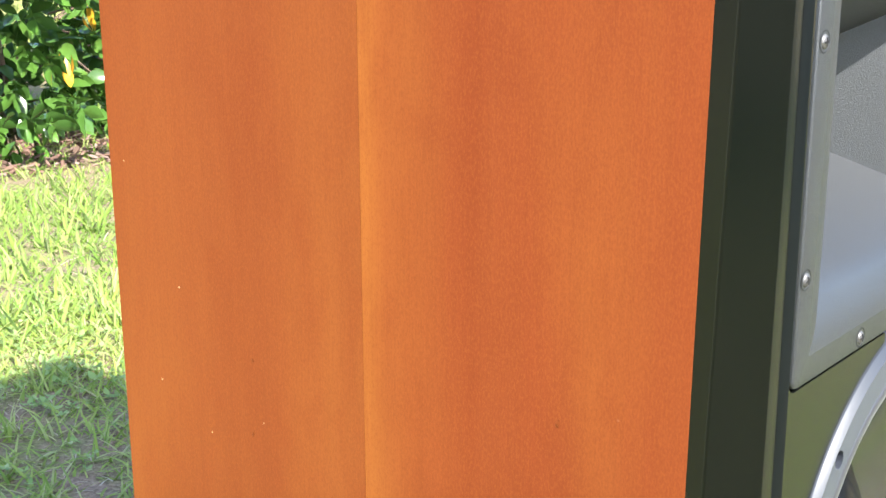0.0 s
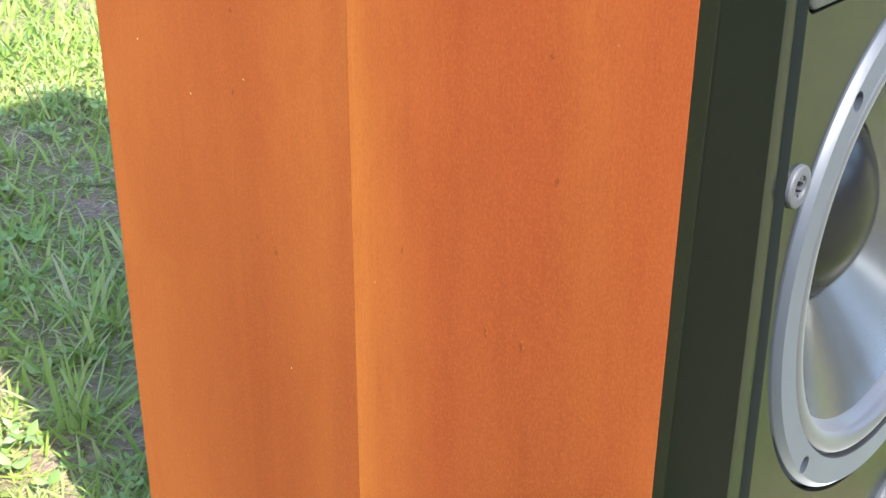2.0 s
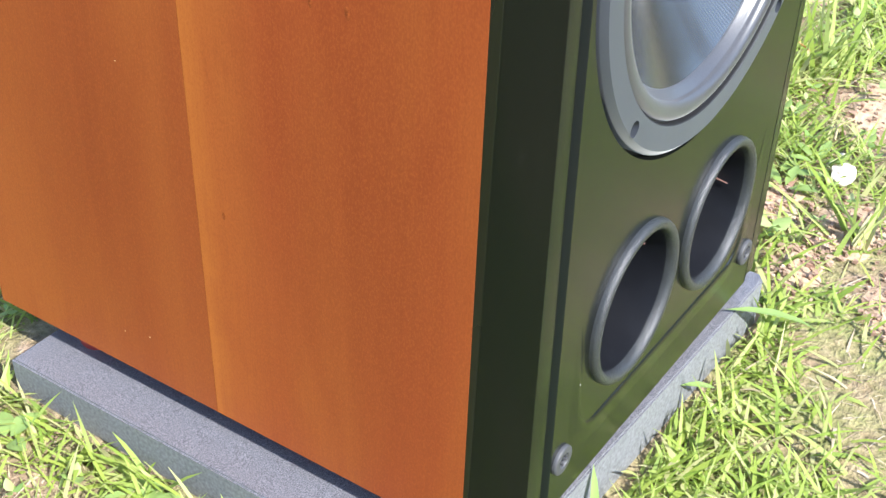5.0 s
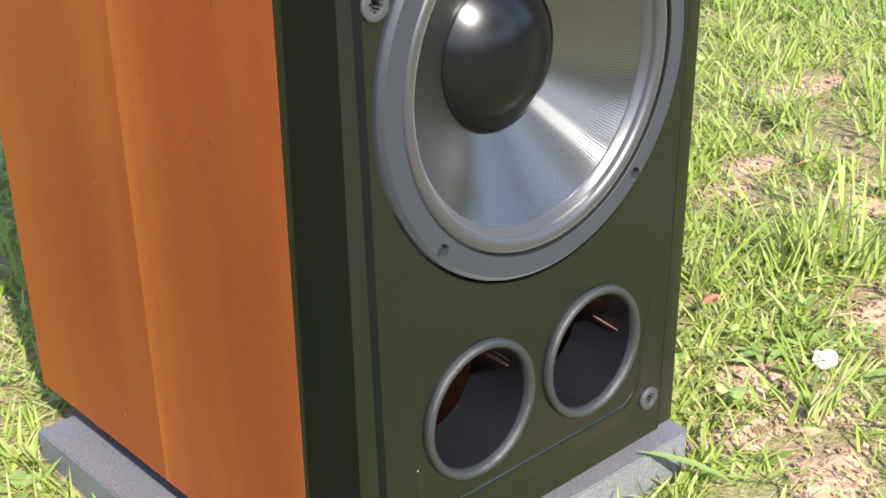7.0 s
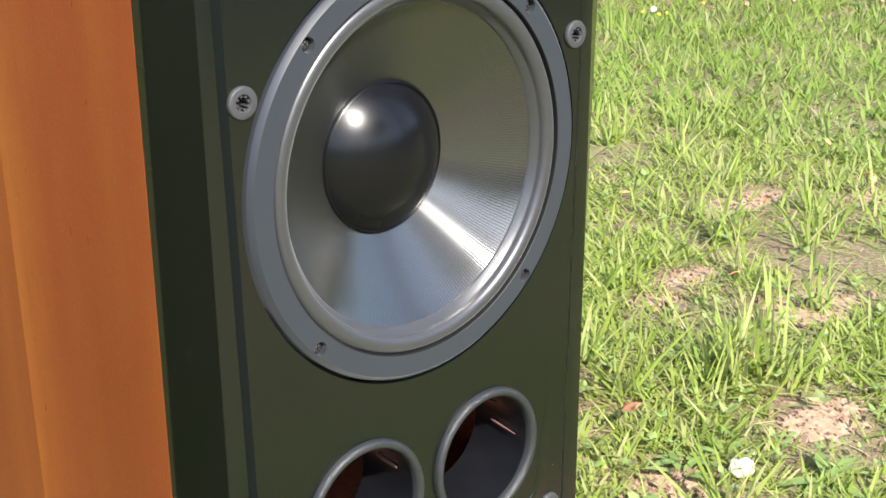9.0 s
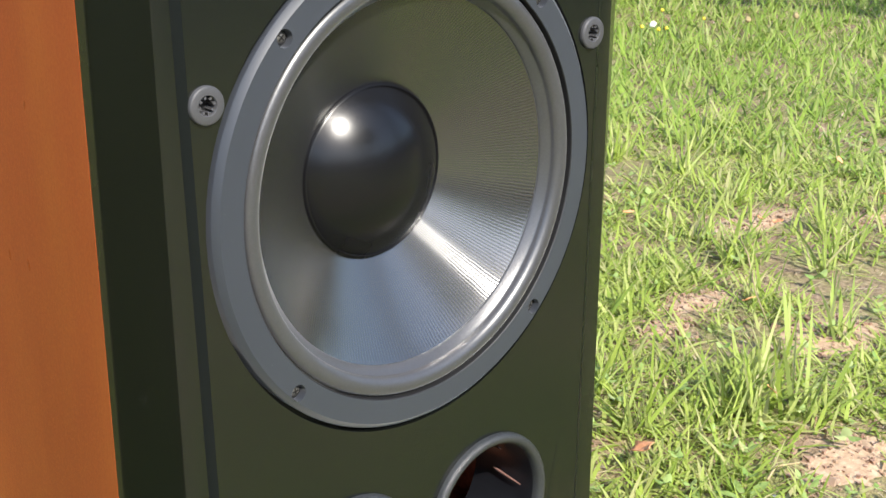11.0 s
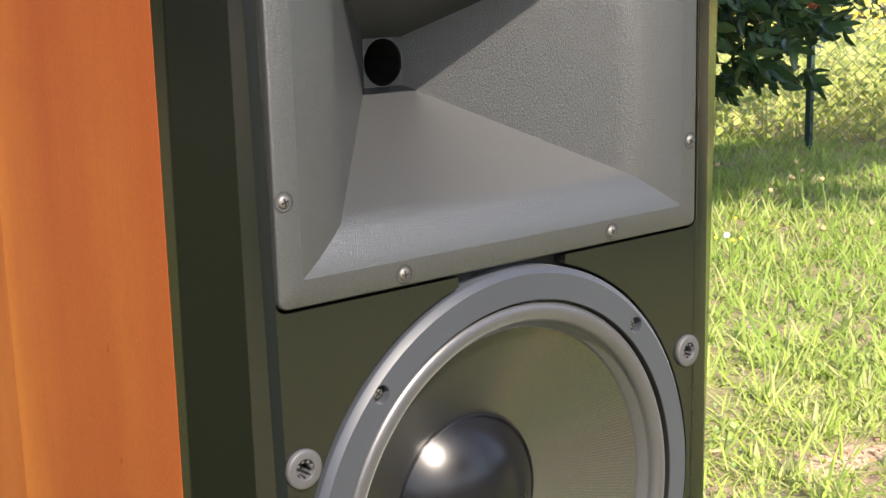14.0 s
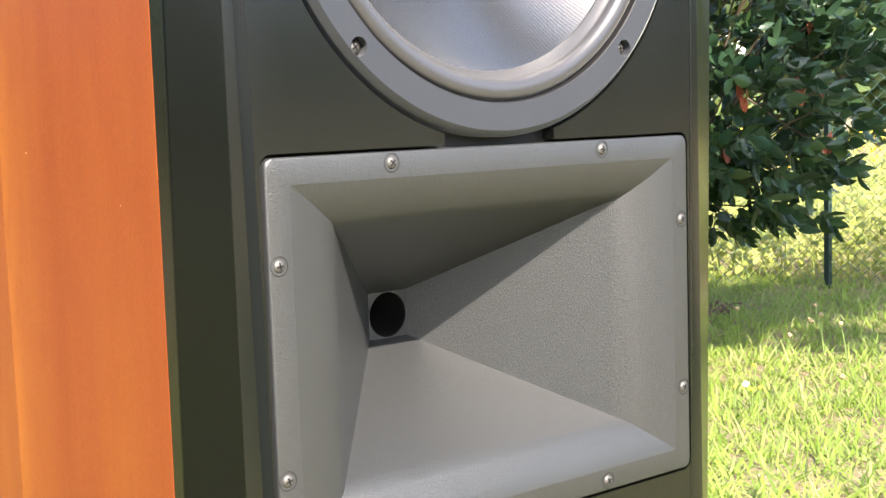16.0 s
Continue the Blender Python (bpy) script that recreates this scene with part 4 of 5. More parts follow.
def shrub(name, label, category, foot, centre, radii, leaf, twigs, mat, young, young_count, seed, trunk_r=0.02, inner=0.35, low=-1.0):
    """A leafy shrub: stems, whorls of leaves on twig ends in an uneven crown, and coloured young shoots."""
    rng = random.Random(seed)
    top = new(name)
    top.location = foot
    tagged(top, label, category)
    ends = []
    while len(ends) < twigs:
        v = unit(rng) * (rng.uniform(inner, 1.0) ** 0.6)
        if v.z < low:
            continue
        bulge = 1 + 0.32 * noise.noise(v * 1.7 + Vector((seed, 0, 0)))
        ends.append(Vector((centre[0] + v.x * radii[0] * bulge, centre[1] + v.y * radii[1] * bulge, centre[2] + v.z * radii[2] * bulge)))
    foot_v, mid_v = Vector(foot), Vector(centre)
    bm = bmesh.new()
    for k in range(3):
        tip = mid_v + Vector((rng.uniform(-0.3, 0.3) * radii[0], rng.uniform(-0.3, 0.3) * radii[1], radii[2] * 0.3))
        start = foot_v + Vector((rng.uniform(-0.05, 0.05), rng.uniform(-0.05, 0.05), -0.03))
        tube_path(bm, [start.lerp(tip, u) + unit(rng) * (0.03 if 0 < u < 1 else 0) for u in (0, 0.25, 0.5, 0.75, 1)], [trunk_r * (1 - 0.7 * u) for u in (0, 0.25, 0.5, 0.75, 1)])
    part("trunk", bm, BARK, top)
    bm = bmesh.new()
    leaves = []
    for e in ends:
        inward = foot_v.lerp(mid_v, rng.uniform(0.35, 1.0))
        axis = ((e - mid_v).normalized() + Vector((0, 0, 0.45)) + unit(rng) * 0.35).normalized()
        if rng.random() < 0.16:
            tube_path(bm, [inward.lerp(e, 0.55), inward.lerp(e, 0.8) + unit(rng) * 0.02, e], [0.004, 0.003, 0.0015], 5)
        leaves += rosette(rng, e, axis, rng.randint(6, 9), leaf[0], leaf[1])
    tagged(part("branch_work", bm, BARK, top), kind="stuff")
    tagged(leaf_mesh("crown", leaves, mat, top), kind="stuff")
    shoots = []
    front = sorted(ends, key=lambda q: (q - Vector((-0.5, -0.4, q.z))).length)[: twigs // 2]
    for e in rng.sample(front, young_count):
        axis = (Vector((rng.uniform(-0.3, 0.3), rng.uniform(-0.3, 0.3), 1))).normalized()
        shoots += rosette(rng, e + Vector((-0.03, -0.03, 0.05)), axis, rng.randint(3, 5), leaf[0] * 0.85, leaf[1] * 0.7, (0.2, 0.7))
    for lf in shoots:
        leaf_mesh("young_leaf", [lf], young, top)
    return top


def small_weeds():
    """Clover-like leaflets and small oval leaves among the grass, three to a stalk."""
    rng = random.Random(61)
    leaves = []
    while len(leaves) < 7000:
        x, y = rng.uniform(-0.6, 1.7), rng.uniform(-0.5, 1.9)
        cover = noise.fractal((x * 3.4 + 5, y * 3.4, 6.0), 1.0, 2.0, 2)
        open_lawn = (x > 0.2 and y < 1.3) or y < 0.5
        if inside_slab(x, y, 0.012) or (abs(x) < 0.19 and -0.01 < y < 0.42) or rng.random() > (0.08 + 0.3 * cover if open_lawn else 0.4 + 1.1 * cover):
            continue
        h = rng.uniform(0.006, 0.026)
        p = Vector((x, y, ground_z(x, y) + h))
        turn = rng.uniform(0, 6.3)
        ln = rng.uniform(0.006, 0.011) * (1.7 if rng.random() < 0.15 else 1)
        for k in range(3):
            a = turn + 2.09 * k + rng.uniform(-0.25, 0.25)
            d = Vector((math.cos(a), math.sin(a), rng.uniform(-0.15, 0.5))).normalized()
            side = Vector((math.sin(a), -math.cos(a), rng.uniform(-0.3, 0.3))).normalized()
            leaves.append((p, d, side, ln, ln * rng.uniform(0.5, 0.85)))
    tagged(leaf_mesh("small_weeds", leaves, CLOVER), "small round-leaved weeds spread through the short lawn", "weeds", kind="stuff")


small_weeds()

# clipped shrub in a mulched bed behind the loudspeaker
shrub("shrub", "glossy green shrub with orange young leaves in a mulched bed", "shrub", (1.75, 3.68, ground_z(1.75, 3.68)), (1.75, 3.68, 0.51), (1.0, 0.66, 0.74), (0.085, 0.047), 580, SHRUB, ORANGE_LEAF, 11, 3, 0.018, 0.35)
# red-tipped shrub by the fence
shrub("photinia_bush", "dark green bush with red young leaves beside the fence", "bush", (3.555, 3.053, ground_z(3.555, 3.053)), (3.318, 2.81, 0.96), (0.80, 0.80, 0.94), (0.078, 0.039), 1400, PHOTINIA, RED_LEAF, 40, 11, 0.013, 0.45)


def mulch_bed():
    rng = random.Random(5)
    verts, faces = [], []
    for k in range(3000):
        x = rng.uniform(0.6, 3.0)
        y = 3.48 + rng.uniform(-0.36, 0.5) + 0.05 * math.sin(x * 5)
        if k >= 2600:
            x, y = 3.615 + rng.gauss(0, 0.1), 3.02 + rng.gauss(0, 0.09)
        z = ground_z(x, y) + rng.uniform(0.004, 0.03)
        m = Matrix.LocRotScale((x, y, z), Euler((rng.uniform(-0.5, 0.5), rng.uniform(-0.5, 0.5), rng.uniform(0, 6.3))), (rng.uniform(0.015, 0.05), rng.uniform(0.006, 0.016), rng.uniform(0.003, 0.008)))
        b = len(verts)
        for cx in (-0.5, 0.5):
            for cy in (-0.5, 0.5):
                for cz in (-0.5, 0.5):
                    verts.append(tuple(m @ Vector((cx * (1.2 if cy > 0 else 0.8), cy, cz))))
        faces += [tuple(b + i for i in f) for f in ((0, 1, 3, 2), (4, 6, 7, 5), (0, 4, 5, 1), (2, 3, 7, 6), (1, 5, 7, 3), (0, 2, 6, 4))]
    tagged(raw("bark_mulch", verts, faces, MULCH_CHIP), "reddish brown bark mulch under the shrubs", "mulch", kind="stuff")


MULCH_CHIP = leaf_material("bark_mulch_chip", [(0.15, 0.075, 0.052), (0.24, 0.14, 0.10), (0.10, 0.06, 0.04), (0.38, 0.26, 0.21)], 0.85, 0.05)
mulch_bed()


def meadow():
    rng = random.Random(9)
    spots = []
    while len(spots) < 7000:
        d, a = rng.uniform(6.2, 16.0), radians(rng.uniform(14, 62))
        x, y = -0.4 + d * math.cos(a), -0.45 + d * math.sin(a)
        if rng.random() > 0.35 + 0.65 * max(0, min(1, 0.5 + noise.noise((x * 0.6, y * 0.6, 2)))):
            continue
        spots.append((x, y, rng.uniform(0.5, 1.25) * (0.55 + d / 22), ground_z(x, y)))
    tagged(blades("meadow_grass", spots, MEADOW, 0.30, 0.013, 0.45), "tall sunlit meadow grass and weeds beyond the fence", "meadow", kind="stuff")
    leaves = []
    for _ in range(17000):
        d, a = 6.2 + 5.0 * rng.random() ** 1.4, radians(rng.uniform(14, 62))
        p = Vector((-0.4 + d * math.cos(a), -0.45 + d * math.sin(a), 0))
        p.z = ground_z(p.x, p.y) + rng.uniform(0.02, 0.6) * (0.5 + 0.5 * abs(noise.noise((p.x * 1.3, p.y * 1.3, 5))) * 2)
        dd = unit(rng)
        side = dd.orthogonal().normalized()
        leaves.append((p, dd, side, rng.uniform(0.035, 0.08), rng.uniform(0.025, 0.045)))
    tagged(leaf_mesh("meadow_weeds", leaves, MEADOW), "leafy yellow-green weeds along the wire fence", "weeds", kind="stuff")
    heads = []
    for _ in range(900):
        d, a = rng.uniform(8.0, 13.0), radians(rng.uniform(18, 52))
        p = Vector((-0.4 + d * math.cos(a), -0.45 + d * math.sin(a), 0))
        p.z = ground_z(p.x, p.y) + rng.uniform(0.35, 0.6)
        for k in range(3):
            dd = (unit(rng) + Vector((0, 0, 0.6))).normalized()
            heads.append((p, dd, dd.orthogonal().normalized(), 0.03, 0.028))
    tagged(leaf_mesh("yellow_blossom", heads, PETAL_Y), "yellow wildflowers in the far meadow", "flowers", kind="stuff")


meadow()


def tree_line():
    """Far belt of trees round the whole garden, nearer and coloured as in shade on the house side; unseen stretches are
    added.
    """
    rng = random.Random(21)
    for name, a0, a1, dist, high, count, size, mat in (("backdrop", 5, 75, 22, 7.5, 9000, 0.55, FAR_LEAF_LIT), ("backdrop", 75, 170, 14, 4.5, 7000, 0.5, FAR_LEAF_LIT), ("backdrop", 170, 275, 15, 4.2, 7000, 0.5, FAR_LEAF),
                                                       ("backdrop", 275, 345, 38, 8.0, 9000, 1.3, FAR_LEAF), ("backdrop", 345, 365, 40, 5.0, 2600, 0.9, FAR_LEAF_LIT)):
        leaves = []
        for _ in range(count):
            a = rng.uniform(a0, a1)
            h = high * (0.72 + 0.3 * noise.noise((a * 0.11, dist, 0)) + 0.18 * noise.noise((a * 0.5, 3, dist)))
            d = dist + rng.uniform(0, 2.5) + 1.5 * noise.noise((a * 0.2, 7, 0))
            z = h * rng.random() ** 0.8 - 0.2
            p = Vector((d * math.cos(radians(a)), d * math.sin(radians(a)), z))
            dd = unit(rng)
            s = size * rng.uniform(0.5, 1.4)
            leaves.append((p, dd, dd.orthogonal().normalized(), s, s * 0.8))
        tagged(leaf_mesh(name, leaves, mat), "distant belt of broadleaf trees around the garden, partly added out of view", "trees", kind="structure")


# brighter copy of the far foliage: sunlight put into the leaf colours
FAR_LEAF_LIT = leaf_material("far_foliage_painted_sunlit", [(0.12, 0.18, 0.05), (0.2, 0.26, 0.08), (0.09, 0.14, 0.045), (0.26, 0.3, 0.11)], 0.6, 0.3)
tree_line()


# a tree out of view, added only to throw shade
def unseen_shade_tree(foot, centre, radii, leaves_n, seed):
    rng = random.Random(seed)
    top = new("unseen_shade_tree")
    top.location = foot
    tagged(top, "leafy tree out of view, added to shade the lawn", "tree", "garden trees")
    f, c = Vector(foot), Vector(centre)
    bm = bmesh.new()
    tube_path(bm, [f + Vector((0, 0, -0.1)), f.lerp(c, 0.3) + Vector((0.08, 0.05, 0)), f.lerp(c, 0.65), c + Vector((0, 0, radii[2] * 0.4))], [0.16, 0.12, 0.09, 0.03], 10)
    for _ in range(9):
        tip = c + Vector(tuple(u * r * 0.8 for u, r in zip(unit(rng), radii)))
        start = f.lerp(c, rng.uniform(0.6, 0.95))
        tube_path(bm, [start, start.lerp(tip, 0.5) + unit(rng) * 0.1, tip], [0.06, 0.035, 0.012], 7)
    part("trunk", bm, BARK, top)
    leaves = []
    for _ in range(leaves_n):
        v = unit(rng) * rng.uniform(0.3, 1.0) ** 0.5
        b = 1 + 0.35 * noise.noise(v * 1.8 + Vector((seed, 2, 0)))
        d = unit(rng)
        s = rng.uniform(0.16, 0.34)
        leaves.append((c + Vector((v.x * radii[0], v.y * radii[1], v.z * radii[2])) * b, d, d.orthogonal().normalized(), s, s * 0.6))
    tagged(leaf_mesh("crown", leaves, FAR_LEAF, top), kind="stuff")


unseen_shade_tree((1.0, -8.3, 0), (0.7, -7.9, 4.3), (2.2, 1.3, 1.0), 4200, 5)
# crown flattened so that the added shade falls as a narrow band
unseen_shade_tree((2.99, -2.98, 0), (2.16, -2.38, 4.7), (1.2, 0.11, 0.08), 1500, 8)


def fence():
    line = [Vector((4.507, 2.913, 0)), Vector((3.157, 4.853, 0)), Vector((5.857, 0.973, 0))]
    for p in line:
        z0 = ground_z(p.x, p.y)
        top = new("fence_post")
        top.location = (p.x, p.y, z0)
        tagged(top, "thin dark green metal fence post", "fence post", "fence posts")
        bm = bmesh.new()
        box(bm, (p.x - 0.012, p.y - 0.003, z0 - 0.1), (p.x + 0.012, p.y + 0.003, z0 + 1.25), 0.001, 1)
        part("flange", bm, POST, top)
        bm = bmesh.new()
        box(bm, (p.x - 0.003, p.y + 0.003, z0 - 0.1), (p.x + 0.003, p.y + 0.03, z0 + 1.25), 0.001, 1)
        part("web", bm, POST, top)
        for k in range(16):
            part("stud", box(bmesh.new(), (p.x - 0.006, p.y - 0.008, z0 + 0.06 + 0.075 * k), (p.x + 0.006, p.y - 0.003, z0 + 0.08 + 0.075 * k)), POST, top)
    verts, faces = [], []

    def wire(a, b, r=0.0012):
        d = (b - a).normalized()
        s = d.orthogonal().normalized() * r
        t = d.cross(s).normalized() * r
        n = len(verts)
        verts.extend(tuple(q) for q in (a + s, a - s * 0.5 + t, a - s * 0.5 - t, b + s, b - s * 0.5 + t, b - s * 0.5 - t))
        faces.extend((n + i, n + (i + 1) % 3, n + 3 + (i + 1) % 3, n + 3 + i) for i in range(3))
    a, b = Vector((2.857, 5.283, 0)), Vector((6.257, 0.403, 0))
    ln = (b - a).length
    step = (b - a).normalized()
    off = Vector((0.02, 0.02, 0))
    n = int(ln / 0.06)
    for i in range(-20, n):
        for sgn in (1, -1):
            p0 = a + step * (i * 0.06) + off
            p1 = p0 + step * (1.2 * 1.0)
            z0, z1 = (-0.1, 1.1) if sgn > 0 else (1.1, -0.1)
            wire(Vector((p0.x, p0.y, z0)), Vector((p1.x, p1.y, z1)))
    tagged(raw("wire_mesh_fence", verts, faces, WIRE), "greenish chain-link wire fence behind the bush", "fence")


fence()


# ---------------------------------------------------------------- small things in the grass
def stone(x, y, r, label, seed):
    rng = random.Random(seed)
    bm = bmesh.new()
    bmesh.ops.create_icosphere(bm, subdivisions=3, radius=1)
    for v in bm.verts:
        n = v.co.normalized()
        v.co = n * (1 + 0.28 * noise.noise(n * 1.6 + Vector((seed, 0, 0))) + 0.03 * noise.noise(n * 4))
        v.co.x *= r
        v.co.y *= r * 0.85
        v.co.z *= r * 0.72
        v.co += Vector((x, y, ground_z(x, y) + r * 0.45 + 0.004))
    tagged(link("stone", bm, STONE, None, smooth=35), label, "stone")


stone(0.397, 0.017, 0.0125, "pale rough stone lying on the bare soil", 2)
stone(0.43, 0.03, 0.005, "small pale pebble beside the larger stone", 4)


def bare_soil():
    """Low uneven patches of bare earth."""
    verts, faces = [], []
    for k, (bx, by, rx, ry) in enumerate(BARE):
        b = len(verts)
        n, rings = 26, 6
        verts.append((bx, by, ground_z(bx, by) + 0.003))
        for q in range(1, rings + 1):
            u = q / rings
            for i in range(n):
                a = 2 * math.pi * i / n
                w = 1 + 0.35 * noise.noise((2 * math.cos(a), 2 * math.sin(a), k * 3.0))
                x, y = bx + rx * 1.15 * u * w * math.cos(a), by + ry * 1.15 * u * w * math.sin(a)
                h = 0.003 - 0.007 * u * u + 0.0025 * noise.noise((x * 70, y * 70, 1.0))
                verts.append((x, y, ground_z(x, y) + h))
        faces += [(b, b + 1 + i, b + 1 + (i + 1) % n) for i in range(n)]
        for q in range(rings - 1):
            o = b + 1 + q * n
            faces += [(o + i, o + n + i, o + n + (i + 1) % n, o + (i + 1) % n) for i in range(n)]
    tagged(raw("bare_soil", verts, faces, SOIL, smooth=True), "pinkish tan bare soil showing through the lawn", "soil", kind="stuff")


def soil_material():
    m = Mat("dry_earth", rough=0.95)
    v = m.coords()
    n1, n2 = m.noise(v, 110, 5, 0.7), m.noise(v, 420, 3, 0.7)
    col = m.ramp(n1, (0.28, (0.26, 0.165, 0.10)), (0.5, (0.41, 0.285, 0.185)), (0.72, (0.54, 0.41, 0.28)))
    m.to("Base Color", m.mix(m.ramp(n2, (0.6, grey(0.0)), (0.75, grey(0.4))), col, (0.2, 0.125, 0.08)))
    m.bump(n1, 0.8, 0.003)
    return m.m


SOIL = soil_material()
bare_soil()


def soil_crumbs():
    rng = random.Random(41)
    verts, faces = [], []
    for _ in range(1500):
        bx, by, rx, ry = rng.choice(BARE)
        x, y = bx + rng.gauss(0, 0.5) * rx, by + rng.gauss(0, 0.5) * ry
        r = rng.uniform(0.0007, 0.0022) * (1.8 if rng.random() < 0.08 else 1)
        if inside_slab(x, y, 0.01):
            continue
        c = Vector((x, y, ground_z(x, y) + 0.002 + r * 0.3))
        b = len(verts)
        for i in range(8):
            ax = Vector(((i & 1) - 0.5, (i >> 1 & 1) - 0.5, (i >> 2) - 0.5))
            verts.append(tuple(c + (ax * 1.6 + unit(rng) * 0.4) * r))
        faces += [tuple(b + i for i in f) for f in ((0, 2, 3, 1), (4, 5, 7, 6), (0, 1, 5, 4), (2, 6, 7, 3), (0, 4, 6, 2), (1, 3, 7, 5))]
    tagged(raw("soil_crumbs", verts, faces, CRUMB), "brown crumbs of dry soil on the bare patches", "soil", kind="stuff")


CRUMB = leaf_material("soil_crumb", [(0.20, 0.12, 0.08), (0.36, 0.25, 0.17), (0.27, 0.16, 0.11), (0.46, 0.34, 0.25)], 0.95, 0.0)
soil_crumbs()


def dry_leaf(x, y, size, seed):
    rng = random.Random(seed)
    z = ground_z(x, y) + 0.030
    n = 7
    verts, faces = [], []
    tilt = Matrix.LocRotScale((x, y, z), Euler((rng.uniform(-0.6, 0.6), rng.uniform(-0.6, 0.6), rng.uniform(0, 6.3))), (size, size, size))
    outline = ((0, -0.75), (0.25, -0.45), (0.42, -0.05), (0.3, 0.35), (0.12, 0.6), (0, 0.85))
    for u, (w, v) in enumerate(outline):
        for k in (-1, -0.5, 0, 0.5, 1):
            c = 0.38 * (abs(k) * w) ** 1.3 + 0.25 * v * v + 0.06 * math.sin(5 * v + seed + k)
            verts.append(tuple(tilt @ Vector((k * w, v, c))))
    for u in range(len(outline) - 1):
        for k in range(4):
            faces.append((u * 5 + k, u * 5 + k + 1, u * 5 + k + 6, u * 5 + k + 5))
    ob = raw("dry_leaf", verts, faces, DRY_LEAF, smooth=True)
    mod = ob.modifiers.new("thickness", "SOLIDIFY")
    mod.thickness = 0.0005
    tagged(ob, "curled orange-brown dead leaf on the lawn", "leaf", "dead leaves")


for i_, (x_, y_, s_) in enumerate(((0.378, 0.133, 0.029), (1.067, 0.481, 0.012), (0.558, 0.122, 0.008), (0.33, 0.19, 0.007), (1.46, 0.592, 0.015), (1.295, 0.409, 0.014), (1.07, 0.453, 0.014), (1.32, 0.43, 0.012), (0.75, 0.28, 0.01), (0.95, 0.62, 0.01), (0.62, 0.9, 0.01), (0.9, 1.5, 0.012))):
    dry_leaf(x_, y_, s_, i_)


def weed(x, y, count, ln, wd, seed, up=0.25):
    rng = random.Random(seed)
    leaves = []
    p = Vector((x, y, ground_z(x, y) + 0.004))
    for i in range(count):
        a = 2.4 * i + rng.uniform(-0.3, 0.3)
        d = Vector((math.cos(a), math.sin(a), rng.uniform(0.15, up * 2))).normalized()
        side = d.cross(Vector((0, 0, 1))).normalized()
        leaves.append((p + d * 0.004, d, -side, ln * rng.uniform(0.6, 1.15), wd * rng.uniform(0.8, 1.2)))
    top = new("broadleaf_weed")
    top.location = p
    for lf in leaves:
        leaf_mesh("leaf", [lf], WEED, top)
    tagged(top, "low green broad-leaved weed growing in the lawn", "weed", "lawn weeds")


for i_, (x_, y_, n_, l_, w_) in enumerate(((-0.228, 0.224, 5, 0.026, 0.015), (-0.108, -0.012, 4, 0.036, 0.015), (0.372, 0.066, 6, 0.034, 0.009), (0.352, 0.052, 4, 0.03, 0.009), (0.44, -0.045, 5, 0.042, 0.013),
                                            (0.41, 0.045, 4, 0.03, 0.008), (-0.24, 0.33, 4, 0.020, 0.012), (-0.25, 0.15, 5, 0.022, 0.013), (0.5, 1.7, 6, 0.05, 0.012))):
    weed(x_, y_, n_, l_, w_, i_ + 30)


def zg(x, y, h):
    return (x, y, ground_z(x, y) + h)


# single blades along the slab's front edge
def lone_blade(foot, way, length, width, label):
    top = new("broad_grass_blade")
    top.location = foot
    tagged(top, label, "grass blade", "broad blades by the slab")
    d = Vector(way).normalized()
    side = d.cross(Vector((0, 0, 1))).normalized()
    leaf_mesh("leaf", [(Vector(foot), d, -side, length, width)], WEED, top)


lone_blade(zg(0.182, -0.045, 0.004), (-0.062, 0.043, 0.060), 0.092, 0.010, "broad pale green grass blade leaning over the slab")
lone_blade(zg(0.064, -0.017, 0.018), (-0.017, 0.016, 0.012), 0.026, 0.006, "short bright green blade touching the slab's edge")
lone_blade(zg(-0.079, -0.006, 0.0), (0.004, 0.004, 0.06), 0.046, 0.006, "upright grass blade close before the slab")
lone_blade(zg(-0.122, -0.008, 0.0), (-0.004, 0.006, 0.06), 0.046, 0.006, "upright grass blade close before the slab")


def stalk(name, pts, r, mat, label, category, group=""):
    bm = bmesh.new()
    pts = [Vector(p) for p in pts]
    tube_path(bm, pts, [r * (1 - 0.45 * i / len(pts)) for i in range(len(pts))], 6)
    return tagged(link(name, bm, mat, None, smooth=60), label, category, group)


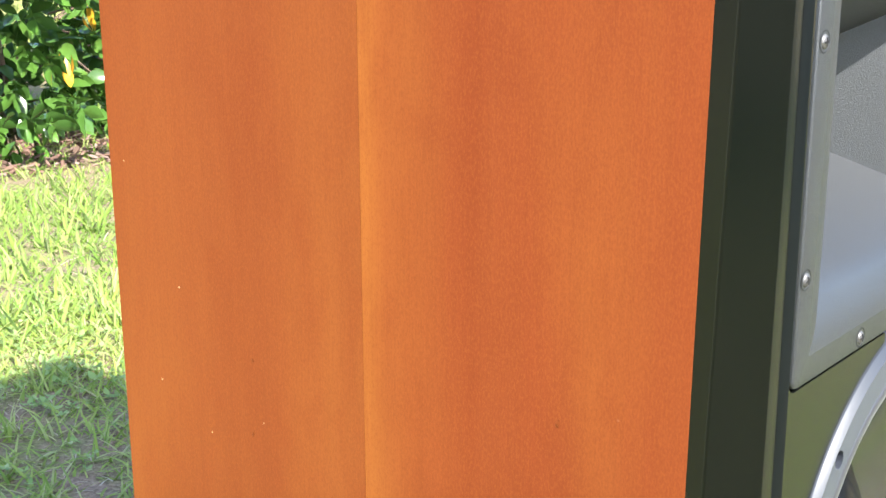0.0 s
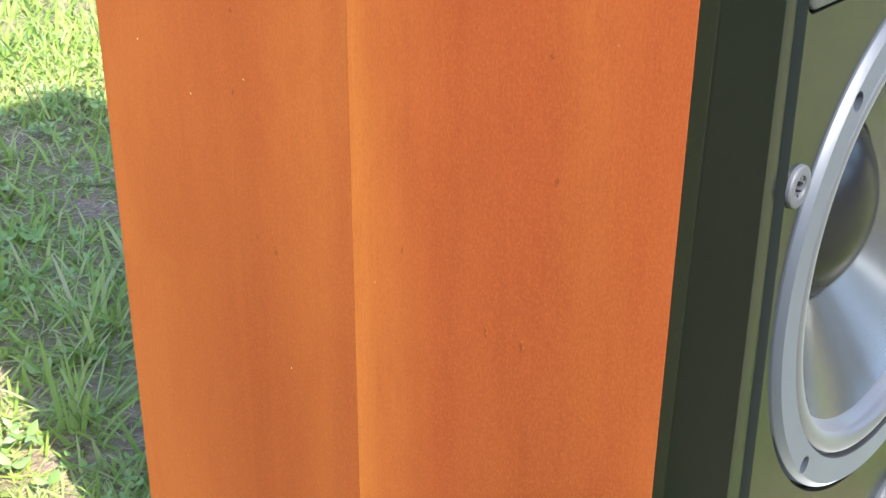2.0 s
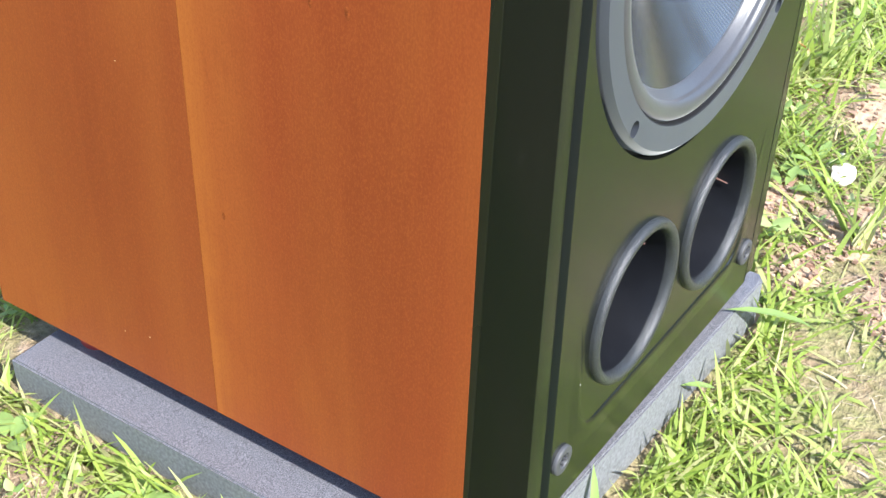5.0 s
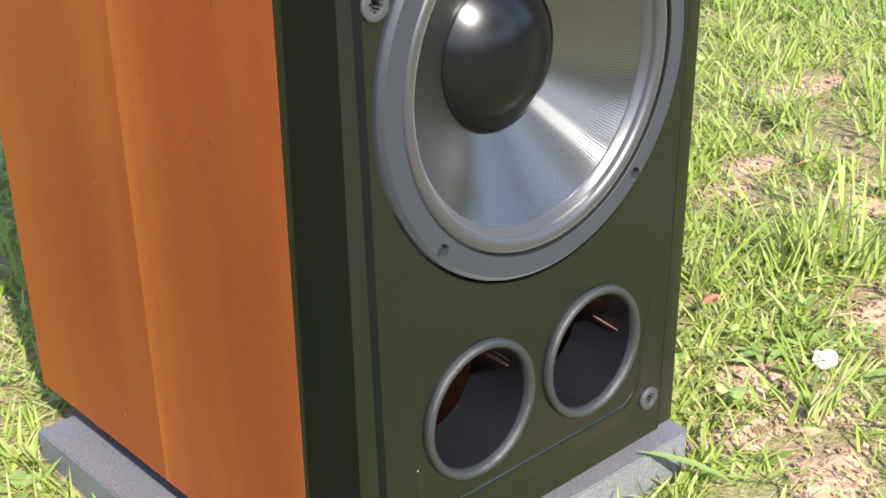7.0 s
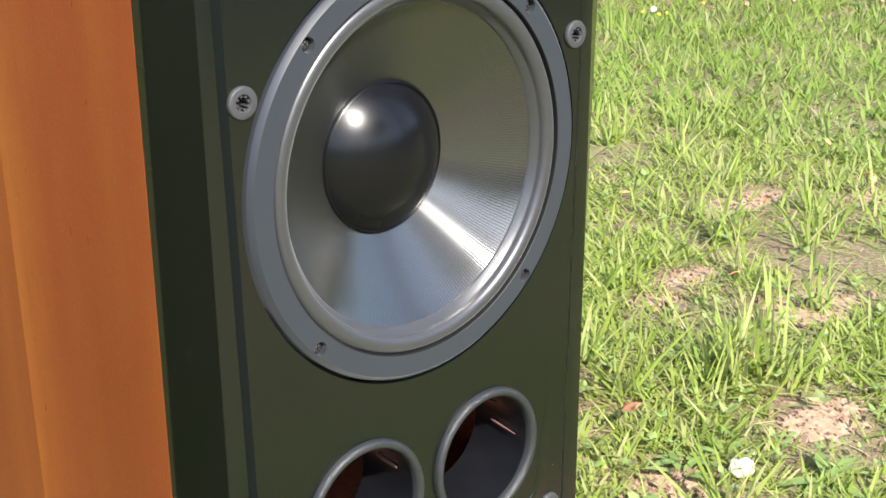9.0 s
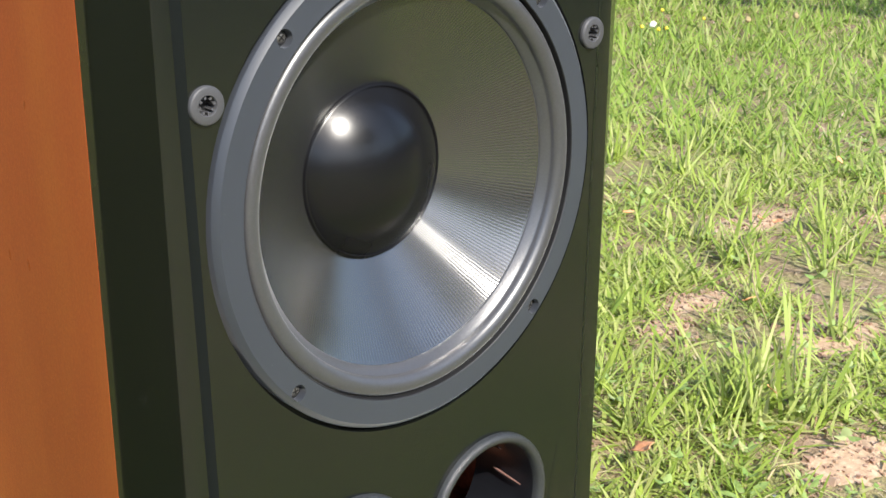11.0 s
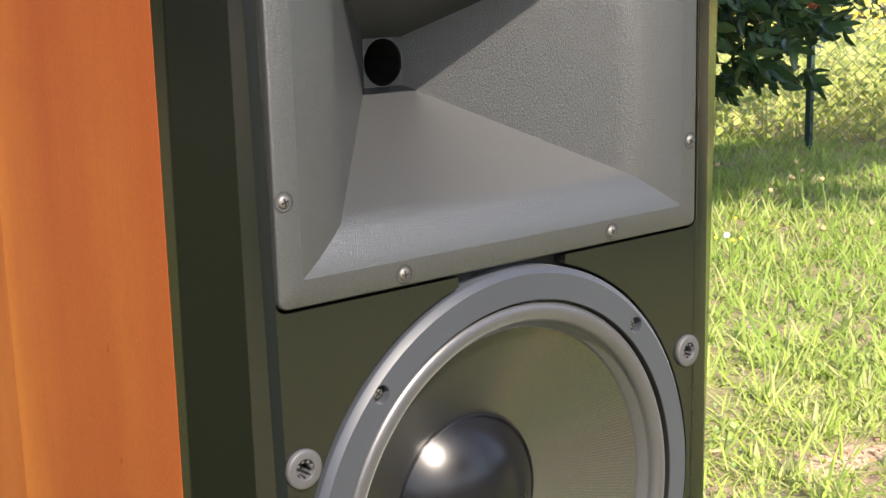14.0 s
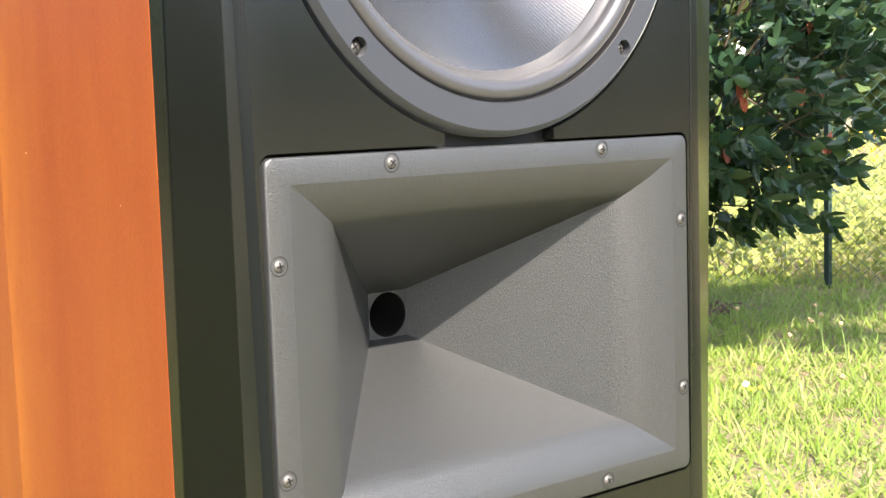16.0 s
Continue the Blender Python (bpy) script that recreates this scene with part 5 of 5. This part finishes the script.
stalk("twig", [zg(-0.226, 0.196, 0.012), zg(-0.224, 0.178, 0.017), zg(-0.221, 0.16, 0.012), zg(-0.218, 0.138, 0.008)], 0.0018, SEED, "pale dry twig lying beside the slab", "twig")
stalk("straw", [zg(0.90, 0.40, 0.05), zg(0.86, 0.36, 0.045), zg(0.77, 0.285, 0.03), zg(0.68, 0.20, 0.02)], 0.0011, SEED, "long bleached straw lying across the grass", "straw", "straws")
stalk("straw", [zg(0.43, 0.04, 0.02), zg(0.45, 0.045, 0.024), zg(0.48, 0.04, 0.018)], 0.0014, SEED, "short bleached straw near the stone", "straw", "straws")


def flower(x, y, h, head_r, head_mat, seed, label, petals=True):
    rng = random.Random(seed)
    z = ground_z(x, y)
    top = new("wildflower")
    top.location = (x, y, z)
    tagged(top, label, "flower", "wildflowers")
    lean = Vector((rng.uniform(-0.15, 0.15), rng.uniform(-0.15, 0.15), 1)).normalized()
    bm = bmesh.new()
    base = Vector((x, y, z))
    tube_path(bm, [base, base + lean * h * 0.5 + unit(rng) * 0.004, base + lean * h], [0.0026, 0.0022, 0.0018], 5)
    part("stem", bm, WEED, top)
    bm = bmesh.new()
    bmesh.ops.create_icosphere(bm, subdivisions=2, radius=head_r, matrix=Matrix.Translation(base + lean * h))
    for v in bm.verts:
        v.co += unit(rng) * head_r * 0.14
    part("flower_head", bm, head_mat, top)


rng_ = random.Random(77)
flower(2.36, 1.685, 0.08, 0.009, PETAL_W, 1, "white wildflower standing in the lawn")
for i_, (x_, y_) in enumerate(((2.335, 1.715), (2.385, 1.668), (2.352, 1.678), (2.62, 1.72), (2.66, 1.90))):
    flower(x_, y_, 0.07, 0.005, PETAL_Y, i_ + 2, "small yellow flower in the lawn")
for i_ in range(14):
    d_, a_ = rng_.uniform(3.5, 4.9), radians(rng_.uniform(27, 42))
    flower(-0.43 + d_ * math.cos(a_), -0.46 + d_ * math.sin(a_), rng_.uniform(0.08, 0.15), 0.0085, SEED, i_ + 50, "buff seed head on a thin stalk in the lawn")
